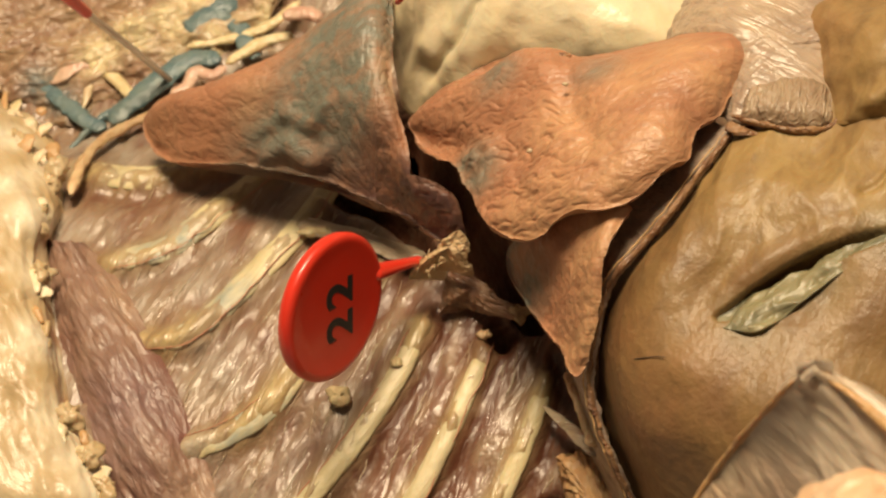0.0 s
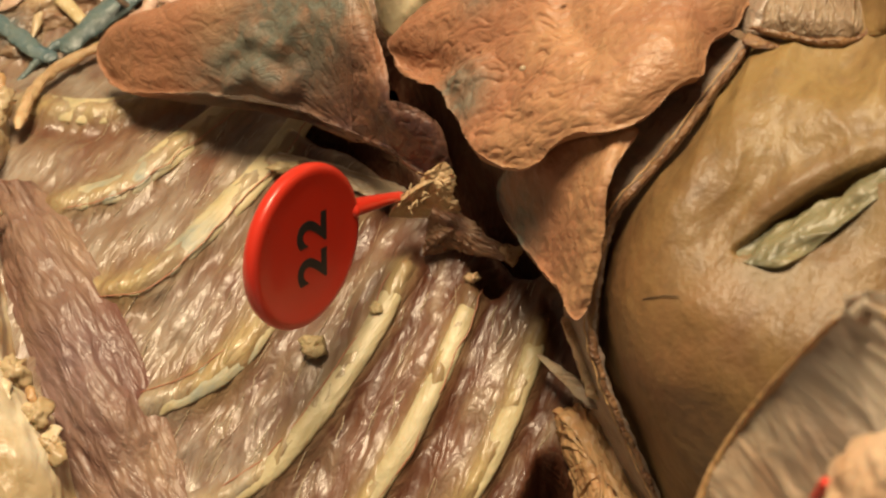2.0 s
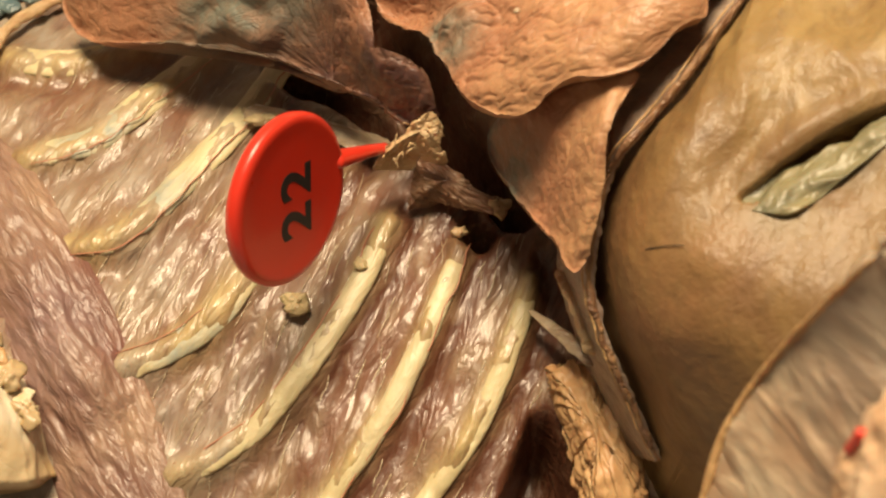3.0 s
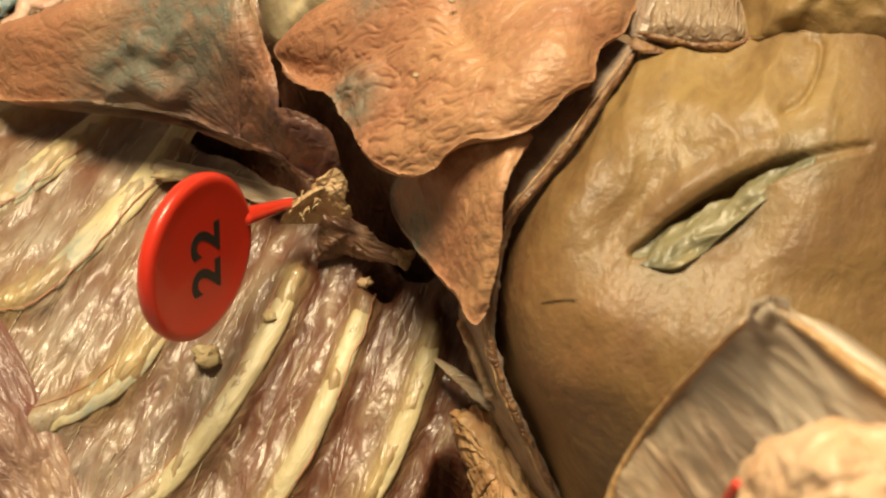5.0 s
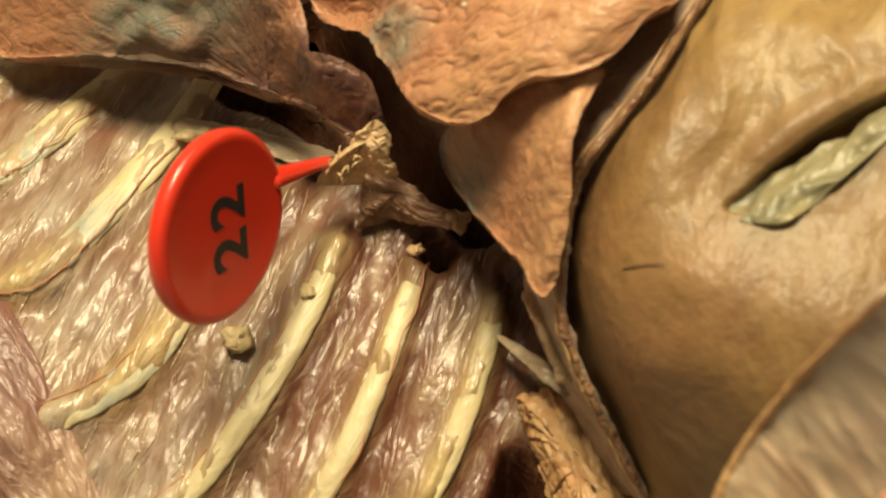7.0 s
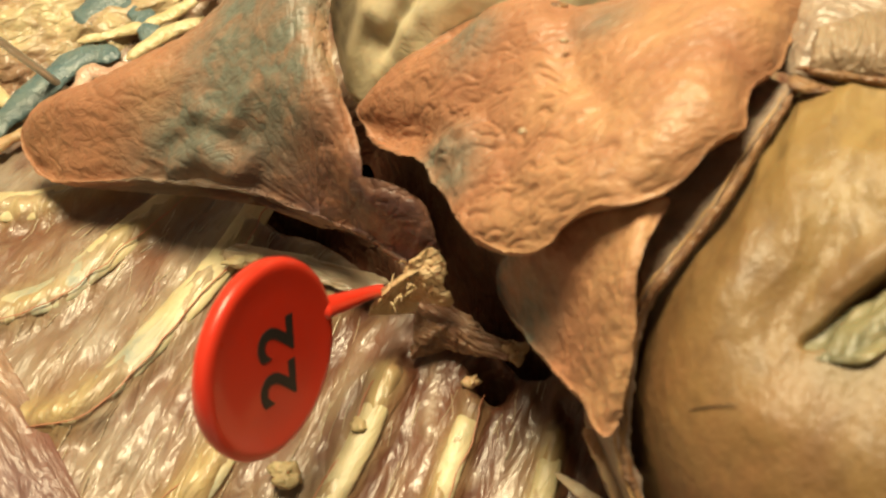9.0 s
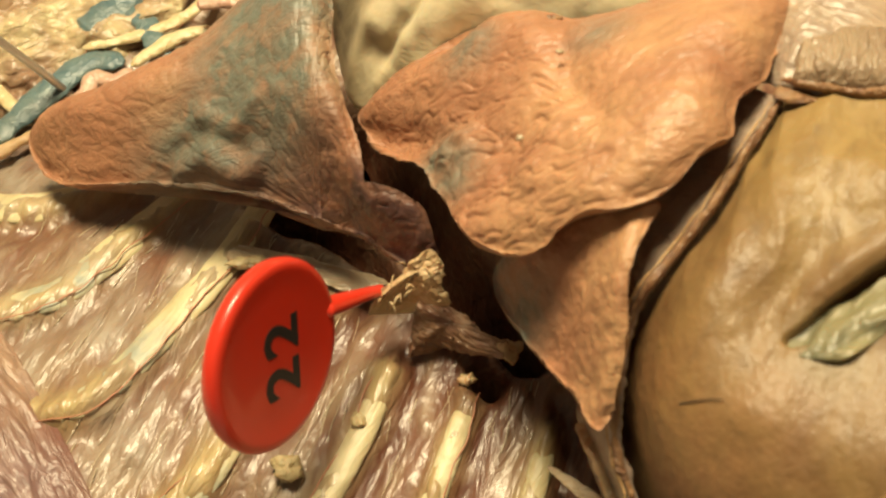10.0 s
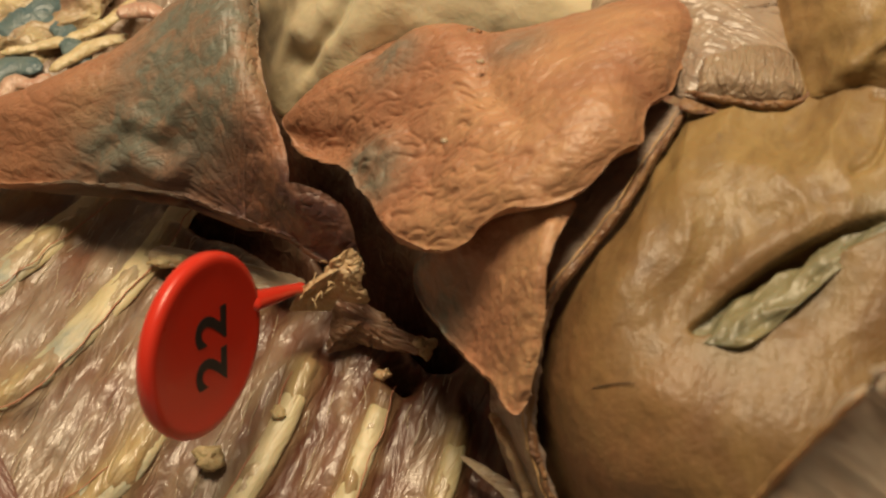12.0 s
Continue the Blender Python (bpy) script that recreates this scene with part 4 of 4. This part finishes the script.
def numeral(shift):
    """One handwritten-looking figure laid on the disc, its top towards the left."""
    cu = bpy.data.curves.new("digit", "FONT")
    cu.body, cu.size, cu.offset, cu.resolution_u = "2", 7.4, 0.2, 6
    ob = bpy.data.objects.new("digit_shape", cu)
    scene.collection.objects.link(ob)
    bpy.context.view_layer.update()
    me = bpy.data.meshes.new_from_object(ob.evaluated_get(bpy.context.evaluated_depsgraph_get()))
    p = np.array([tuple(q.co) for q in me.vertices])
    f = [tuple(q.vertices) for q in me.polygons]
    bpy.data.objects.remove(ob)
    c = (p.min(0) + p.max(0)) / 2
    p = p - c
    flat = lambda q, h: O + UP * (q[:, 0:1] * 1.13 + shift) + RT * (0.6 - q[:, 1:2] * 1.08) + NN * h
    top, low = flat(p, 0.0 - 0.12), flat(p, -0.25)
    m = len(p)
    count = {}
    for q in f:
        for a, b in zip(q, q[1:] + q[:1]):
            count[(a, b)] = 1
    side = [(a, b, m + b, m + a) for a, b in count if (b, a) not in count]
    return np.vstack([top, low]), f + [tuple(m + i for i in q[::-1]) for q in f] + side


for shift in (2.15, -2.95):
    part("digit", numeral(shift), INK, disc, "black handwritten figure 2", smooth=False)

# ---- the ligament that the pin is stuck in ----
knob = part("ligament_stump", pillow(((-5.4, 0.9, 32.0), (-3.3, 2.4, 34.2), (-1.2, 2.6, 37.0), (0.4, 2.8, 39.3), (1.6, 3.6, 40.4), (2.8, 3.2, 40.4), (3.7, 2.3, 39.0), (3.6, 0.9, 37.4), (4.3, 0.2, 34.2), (2.9, 0.2, 34.4), (1.2, 1.0, 34.8), (-0.5, 1.4, 33.4), (-2.7, 1.3, 31.6)), (0.9, 1.9, 38.2), k=1.6, lip=0.5, depth=2, relief=lambda v: 0.3 * fbm(v, 3.2, 2, 1.0) + 0.22 * ridged(v, 1.2, 3, 40, 3, 2.0), ragged=0.45, n=200, rings=50), KNOBM)
tagged(knob, "frayed tan ligament stump pierced by the marker pin", "ligament")
rng = random.Random(4)
for i in range(22):
    a = Vector((0.9, 1.9, 38.0)) + Vector((rng.uniform(-4, 3), rng.uniform(-2, 1.5), rng.uniform(-3.5, 1.5)))
    b = a + Vector((rng.uniform(-1.4, 1.6), rng.uniform(-1.6, 0.6), rng.uniform(-0.8, 0.8)))
    part("frayed_fibre", tube((a, (a + b) / 2 + Vector((0, 0, 0.4)), b), rng.uniform(0.07, 0.14), n=6, steps=10), KNOBM, knob)
MEMB = tissue("reddish_membrane", (0.26, 0.13, 0.08), (0.36, 0.22, 0.13), broad=3, fine=0.6, rough=0.4, wet=0.3, bump=0.6, stretch=4.0, angle=-35, speck=0.35, sheen=0.2)
part("membrane", pillow(((0.6, 3.0, 31.0), (3.0, 2.2, 31.5), (5.2, 0.9, 31.0), (8.2, -1.6, 30.2), (11.2, -3.6, 30.0), (10.4, -4.8, 29.0), (7.4, -4.0, 28.6), (5.0, -2.4, 27.4), (2.2, -1.2, 26.4), (-0.6, -1.6, 25.6), (0.0, 0.8, 28.5)), (4.6, -0.6, 30.6), k=2, lip=0.3, depth=1.2, relief=lambda v: 0.35 * ridged(v, 1.6, 4, -35, 3, 1.0) + 0.3 * fbm(v, 3, 2, 4.0), ragged=0.5, n=160, rings=30), MEMB, knob, "reddish-brown torn membrane")
end_knob = np.array(((3.6, 1.3, 33.0), (5.6, 0.0, 31.0), (8.2, -1.9, 30.0), (10.3, -3.4, 30.0), (11.3, -3.9, 29.0)))[-1]
part("strand_end", clump(end_knob, (1.6, 1.4, 1.1), 0.7, 5.0), KNOBM, knob, "lumpy end of the strand")

# ---- crumbs, strands and the cut stump ----
for name, at, size, seed, text in (("tissue_crumb", (-15.9, -15.2, 23.5), (1.7, 1.6, 1.2), 1.0, "small olive-brown crumb of tissue on the lining"),
                                   ("tissue_crumb", (-7.2, -10.3, 25.2), (0.8, 1.0, 0.7), 4.0, "tiny dark crumb of tissue on a rib"),
                                   ("tissue_crumb", (-20.8, 14.8, 23.6), (2.6, 0.9, 0.7), 9.0, "thin orange-brown shred beside the marker pin")):
    tagged(part(name, clump(at, size, 0.6, seed), DEBRIS), text, "tissue crumb")
for i, q in enumerate(((6.3, -5.7, 25.8), (10.7, -2.1, 26.3))):
    part("strand_end", clump(q, (1.0 - 0.12 * i, 0.8, 0.6), 0.7, i * 3.0, n=24), KNOBM, knob, "lumpy torn end")
stump = part("muscle_stump", pillow(((17.5, -25.4, 25.0), (20.0, -26.0, 27.0), (22.2, -28.2, 29.0), (24.4, -31.3, 28.0), (26.1, -35.1, 26.0), (27.2, -41.2, 24.0), (28.0, -49.3, 20.0), (21.8, -48.8, 19.0), (20.2, -40.6, 21.0), (18.9, -34.8, 22.0), (18.0, -30.5, 23.0), (17.0, -27.8, 24.0)), (21.8, -36.6, 28.0), k=3, lip=0.7, depth=14, relief=lambda v: 0.45 * ridged(v, 2.0, 4, -75, 3, 1.0) + 0.5 * fbm(v, 3, 3, 2), ragged=0.9, n=200, rings=50), STUBM)
tagged(stump, "cut orange-brown muscle stump beside a dark cavity", "muscle stump")
strand = part("membrane_strand", tube(((14.6, -19.0, 28.0), (16.8, -22.2, 30.0), (19.3, -25.9, 32.0), (22.0, -29.3, 33.0)), 0.95, 0.22, n=14, steps=60, rough=0.2, taper=(0.3, 1.3)), FILM)
tagged(strand, "thin shiny translucent strand of membrane", "membrane")
strand = part("membrane_strand", tube(((17.2, -18.8, 38.0), (18.5, -22.6, 40.0), (20.2, -26.9, 40.0), (21.5, -30.3, 38.0)), 1.5, 0.4, n=14, steps=60, rough=0.3, taper=(0.3, 1.1)), KNOBM)
tagged(strand, "tan membrane strand below the lung lobe tip", "membrane")

# ---- the cut margin of the body wall ----
def fat_relief(v):
    return 1.2 * fbm(v, 12, 2, 3.0) + 0.35 * ridged(v, 5.0, 2.6, -65, 3, 5.0) + 0.2 * fbm(v, 3.0, 2, 9.0)


made = loft((((-110.4, 50.0, 18.5), (-100.8, 41.9, 20.5), (-94.7, 33.0, 24.1), (-89.7, 22.5, 27.2), (-86.3, 13.5, 28.9), (-83.7, 6.5, 29.8), (-81.0, -2.0, 30.2), (-78.6, -9.8, 30.0), (-76.8, -15.3, 29.5), (-74.2, -21.4, 28.8), (-71.8, -26.4, 27.9), (-68.6, -32.9, 26.5), (-66.3, -39.7, 24.4)), ((-93.2, 52.0, 16.0), (-82.3, 44.5, 17.2), (-75.7, 35.2, 21.1), (-70.7, 24.4, 24.5), (-68.3, 15.2, 26.3), (-68.3, 8.2, 27.0), (-65.4, -0.5, 27.6), (-62.9, -8.4, 27.5), (-61.7, -14.0, 27.1), (-59.6, -20.2, 26.3), (-56.5, -25.3, 25.5), (-53.0, -31.9, 24.2), (-50.4, -38.9, 22.2)), ((-88.2, 58.2, 8.5), (-79.5, 52.2, 9.2), (-73.8, 46.5, 9.7), (-67.9, 34.3, 14.1), (-65.8, 26.6, 16.4), (-66.6, 16.0, 18.3), (-63.6, 5.3, 19.7), (-61.0, -3.2, 20.0), (-59.1, -9.2, 19.8), (-57.3, -14.9, 19.3), (-53.5, -21.2, 18.7), (-49.9, -28.1, 17.5), (-46.8, -35.5, 15.6))), 170, 90, 2, fat_relief, skirt=3)
v = made[0]
zone = brushes(v, [(*q, 4.5, .8) for q in ((-67.3, 16.8, 23.7), (-72.0, 23.2, 22.1), (-64.4, 6.3, 25.0), (-62.0, -6.7, 25.2), (-56.9, -18.8, 24.3), (-53.3, -25.2, 23.3), (-66.5, 29.1, 21.2), (-76.0, 37.8, 17.7), (-50.4, -29.4, 22.6))], [(*q, 2.6, .8) for q in np.array(((-88.2, 58.2, 8.5), (-79.5, 52.2, 9.2), (-73.8, 46.5, 9.7), (-67.9, 34.3, 14.1), (-65.8, 26.6, 16.4), (-66.6, 16.0, 18.3), (-63.6, 5.3, 19.7), (-61.0, -3.2, 20.0), (-59.1, -9.2, 19.8), (-57.3, -14.9, 19.3), (-53.5, -21.2, 18.7), (-49.9, -28.1, 17.5), (-46.8, -35.5, 15.6)))[3::2]], [])
margin = part("fat_margin", made, FAT, zones=zone)
tagged(margin, "pale yellow fatty cut margin of the body wall", "fat")
for i, q in enumerate(((-67.3, 16.8, 23.7), (-72.0, 23.2, 22.1), (-64.4, 6.3, 25.0), (-62.0, -6.7, 25.2), (-56.9, -18.8, 24.3), (-53.3, -25.2, 23.3), (-66.5, 29.1, 21.2), (-76.0, 37.8, 17.7), (-50.4, -29.4, 22.6))):
    part("fat_lump", clump(np.array(q) - (0, 0, 0.8), (2.2 - 0.2 * (i % 4), 3.0 - 0.4 * (i % 3), 1.6), 0.8, i * 2.3, n=36), FAT, margin)

FLAKE = tissue("torn_fat", (0.80, 0.70, 0.50), (0.66, 0.50, 0.30), broad=3, fine=0.8, rough=0.4, wet=0.3, bump=0.4, stretch=2.0, angle=-60)
rng = random.Random(3)
inner_edge = even(((-88.2, 58.2, 11.5), (-73.8, 46.5, 13.0), (-67.4, 30.0, 20.0), (-67.2, 12.0, 24.0), (-63.6, -2.0, 25.0), (-60.6, -11.0, 25.0), (-55.4, -22.0, 24.0), (-49.5, -36.0, 20.0)), 60)
for i in range(30):
    p = inner_edge[rng.randrange(4, 58)] + (rng.gauss(-1.2, 1.6), rng.gauss(0, 1.0), rng.uniform(-1.2, 0.9))
    a, c = radians(rng.gauss(105, 35)), rng.uniform(1.2, 3.2)
    d = np.array((math.cos(a), math.sin(a), rng.uniform(-0.35, 0.25))) * c
    part("fat_flake", tube((p - d, p + (0, 0, 0.5), p + d * 0.8), rng.uniform(0.5, 1.5), rng.uniform(0.2, 0.5), n=12, steps=24, rough=0.7, seed=i * 1.3, taper=(0.5, 0.7)), FLAKE if rng.random() < 0.6 else TANEDGE, margin, "torn flake of pale fat")

# ---- vessels and cords at the head of the chest ----
gx = (((-127.5, 110.0, 9.9), (-107.0, 98.2, 11.8), (-88.3, 91.7, 13.4), (-71.1, 91.7, 15.0), (-54.2, 93.3, 16.5), (-37.4, 94.8, 18.0), (-20.5, 91.7, 19.5)), ((-114.4, 76.2, 9.1), (-99.7, 76.4, 10.4), (-86.2, 76.8, 11.6), (-71.7, 77.0, 12.9), (-57.3, 77.3, 14.2), (-44.2, 79.1, 15.4), (-28.9, 80.8, 16.8)), ((-100.0, 60.2, 9.4), (-90.0, 59.5, 10.3), (-80.1, 58.7, 11.2), (-69.4, 59.3, 12.1), (-59.0, 62.6, 13.1), (-46.4, 65.8, 14.2), (-32.6, 68.9, 15.4)), ((-91.7, 49.6, 5.6), (-83.2, 51.1, 6.4), (-75.6, 50.5, 7.1), (-66.6, 47.9, 7.9), (-59.6, 51.4, 8.5), (-48.3, 56.0, 9.5), (-35.6, 57.7, 10.7)))
made = loft(gx, 150, 150, 2, lambda v: 2.2 * fbm(v, 8, 4, 2.0) + 1.3 * ridged(v, 6.0, 2.4, 25, 3, 7.0), skirt=1)
v = made[0]
zone = brushes(v, [(*q, 5, .9) for q in np.vstack([((-64.3, 61.6, 12.6), (-58.3, 65.3, 13.1), (-52.2, 69.1, 13.7), (-47.2, 74.5, 14.1), (-44.4, 80.1, 14.4)), ((-48.1, 62.3, 15.1), (-42.8, 63.2, 15.5), (-37.6, 64.2, 16.0), (-32.4, 66.6, 16.5), (-27.3, 71.9, 16.9))])], [(*q, 4, .8) for q in np.array(((-75.4, 56.0, 11.2), (-70.6, 52.2, 11.6), (-65.6, 47.3, 12.1), (-61.6, 45.0, 12.4)))], [(*q, 4, .8) for q in np.array(((-60.4, 45.5, 13.5), (-57.8, 49.2, 13.8), (-54.0, 52.9, 14.1), (-49.8, 57.5, 14.5), (-46.3, 59.7, 14.8), (-41.4, 58.8, 15.3)))[1::2] + (3, 4, 0)])
loose = part("loose_tissue", made, LOOSE, zones=zone)
tagged(loose, "tangled yellow and brown connective tissue above the ribs", "connective tissue")
for line, r, mat, text in ((((-60.4, 45.5, 13.5), (-57.8, 49.2, 13.8), (-54.0, 52.9, 14.1), (-49.8, 57.5, 14.5), (-46.3, 59.7, 14.8), (-41.4, 58.8, 15.3)), 1.5, BLUE, "blue-grey injected vein"), (((-48.4, 65.8, 15.0), (-44.9, 69.0, 15.3), (-42.0, 72.4, 15.6), (-39.7, 77.3, 15.8)), 2.0, BLUE, "blue-grey injected vein"), (((-75.4, 56.0, 11.2), (-70.6, 52.2, 11.6), (-65.6, 47.3, 12.1), (-61.6, 45.0, 12.4)), 1.1, BLUE, "blue-grey injected vein"),
                           (((-41.7, 69.5, 15.6), (-38.2, 65.7, 15.9), (-36.2, 60.7, 16.1), (-34.0, 59.1, 16.3)), 1.2, BLUE, "blue-grey injected vein"), (((-49.9, 50.5, 15.4), (-47.0, 52.3, 15.7), (-45.7, 55.5, 15.8), (-42.5, 54.6, 16.1), (-40.0, 56.4, 16.3)), 1.4, PINK, "pinkish coiled cord"), (((-29.5, 63.0, 22.7), (-25.3, 63.4, 23.1), (-22.1, 61.7, 23.4)), 1.6, PINK, "pinkish coiled cord"),
                           (((-64.3, 61.6, 12.6), (-58.3, 65.3, 13.1), (-52.2, 69.1, 13.7), (-47.2, 74.5, 14.1), (-44.4, 80.1, 14.4)), 1.3, CREAM, "cream-coloured cord"), (((-78.4, 68.4, 11.3), (-69.9, 62.8, 12.1), (-62.7, 58.1, 12.7), (-55.2, 48.8, 13.4)), 1.4, CREAM, "cream-coloured cord"), (((-48.1, 62.3, 15.1), (-42.8, 63.2, 15.5), (-37.6, 64.2, 16.0), (-32.4, 66.6, 16.5), (-27.3, 71.9, 16.9)), 1.2, CREAM, "cream-coloured cord"), (((-40.0, 56.7, 16.8), (-36.0, 59.8, 17.1), (-33.0, 61.6, 17.4), (-27.8, 62.6, 17.9)), 1.3, CREAM, "cream-coloured cord")):
    ob = part("blood_vessel" if mat is BLUE else "cord", tube(np.array(line) - (0, 0, 0.5), r * (1.7 if mat is BLUE else 1.0), r * 0.6, n=16, steps=90, rough=0.18, seed=r * 7, taper=(0.7, 0.7)), mat)
    tagged(ob, text + " in the connective tissue", "vessel" if mat is BLUE else "cord", "vessels and cords")
rng = random.Random(11)
for i in range(15):
    x, y = rng.uniform(-92, -32), rng.uniform(48, 96)
    if x > -62 and y < 60:
        continue
    a, c = rng.uniform(0.2, 1.4), rng.uniform(4, 9)
    z = float(wall_height(x, y)) + rng.uniform(1.6, 3.2)
    line = [(x + (q - 1.5) * c * math.cos(a) + rng.uniform(-2, 2), y + (q - 1.5) * c * math.sin(a) + rng.uniform(-2, 2), z + rng.uniform(-1, 1)) for q in range(4)]
    kind = rng.choice((CREAM, CREAM, PINK, LOOSE, BLUE, FAT))
    ob = part("blood_vessel" if kind is BLUE else "cord", tube(line, rng.uniform(1.0, 2.6), rng.uniform(0.6, 1.1), n=14, steps=60, rough=0.45, seed=i * 1.7, taper=(0.3, 0.3)), kind)
    tagged(ob, {CREAM: "cream-coloured cord", PINK: "pinkish coiled cord", LOOSE: "brownish strand", BLUE: "blue-grey injected vein", FAT: "pale fatty strand"}[kind] + " in the connective tissue", "vessel" if kind is BLUE else "cord", "vessels and cords")
ob = part("cord", tube(((-63.6, 25.5, 18.9), (-63.2, 33.6, 16.7), (-61.4, 39.2, 15.1), (-58.2, 43.7, 13.7), (-53.9, 46.4, 13.5), (-47.9, 48.3, 14.1)), 1.0, 0.8, n=12, steps=80, rough=0.35), KNOBM)
tagged(ob, "thin greyish cord along the top of the chest wall", "cord", "vessels and cords")

# ---- the steel pin, and red shafts of other pins ----
WIRE = np.array(((-49.0, 55.6, 10.0), (-54.8, 51.8, 26.0), (-59.3, 48.6, 38.0), (-60.4, 45.6, 45.0)))
steel = new("dissecting_pin")
tagged(steel, "steel dissecting pin with a red sleeve stuck in tissue", "pin")
part("needle", tube(WIRE, 0.62, n=14, steps=40), STEEL, steel)
part("sleeve", tube((WIRE[2] + (WIRE[3] - WIRE[2]) * 0.05, (WIRE[2] + WIRE[3]) / 2, WIRE[3], WIRE[3] + (WIRE[3] - WIRE[2]) * 1.2), 1.1, n=16, steps=30, taper=(0.8, 1.2)), RED, steel, "red plastic sleeve")
for line, text in ((((-7.4, 38.6, 52.0), (-6.4, 37.2, 55.0), (-5.2, 36.5, 60.0)), "red plastic pin shaft standing behind the lung lobe"), (((29.8, -65.6, 94.0), (30.1, -65.2, 97.0)), "red plastic pin shaft in the pale cut muscle")):
    tagged(part("pin_shaft", tube(line, 0.45, n=14, steps=24), RED), text, "pin")

# ---- the near flap of the body wall ----
def near_relief(v):
    return 0.3 * ridged(v, 3.5, 6.0, -52, 2, 3.0) + 0.7 * fbm(v, 12, 2, 1.0)


edge_low, edge_far = ((34.0, -51.5, 101.0), (32.3, -52.3, 99.0), (30.9, -52.4, 93.0), (29.3, -52.7, 86.0), (27.6, -53.7, 80.0), (25.7, -56.1, 75.0), (24.5, -59.6, 71.0), (23.5, -63.8, 67.0), (22.8, -69.0, 64.0)), ((34.0, -51.7, 101.5), (35.5, -53.3, 102.0), (36.9, -55.0, 102.5), (38.9, -57.6, 103.0), (41.9, -61.6, 104.0), (45.2, -65.7, 105.0), (47.8, -69.3, 105.0), (51.4, -73.6, 105.0), (55.4, -77.5, 104.0))
between = tuple(0.5 * (np.array(a) + np.array(b)) + (0, 0, 1.0) for a, b in zip(edge_low, edge_far))
made = loft((edge_low, between, edge_far), 110, 110, 1.8, near_relief)
v = made[0]
zone = brushes(v, [], [(*q, 4.5, .75) for q in np.array(between)[2::2] - (3, 0, 2)], [(*q, 6, .9) for q in np.array(edge_far)[1:4] - (3, 3, 0)] + [(*q, 5, .6) for q in np.array(between)[1:3]])
near = part("body_wall_flap", made, FLAPM, zones=zone)
for line, wide in ((edge_low, 0.45), (edge_far, 1.0)):
    part("cut_edge", tube(np.array(line) - (0, 0, 0.6), wide, 0.9, n=14, steps=120, rough=0.25, seed=wide, taper=(0.25, 1.0)), TANEDGE, near, "orange-tan cut edge")
tagged(near, "reflected body wall flap with streaked muscle and tan edge", "body wall flap")
made = pillow(((33.1, -62.0, 97.0), (31.6, -63.1, 96.0), (30.5, -64.7, 94.0), (30.0, -67.7, 90.0), (30.5, -71.8, 88.0), (45.5, -75.8, 98.0), (47.0, -64.8, 102.0), (38.8, -62.8, 101.0), (35.4, -62.3, 99.0)), (34.9, -69.5, 104.0), k=2.2, lip=1.5, depth=6, relief=lambda v: 0.9 * fbm(v, 8, 3, 3.0) + 0.4 * ridged(v, 3.0, 2.5, 20, 3, 1.0), n=180, rings=50)
lump = part("cut_muscle", made, PEACH)
tagged(lump, "pale peach block of cut muscle on the body wall flap", "muscle")
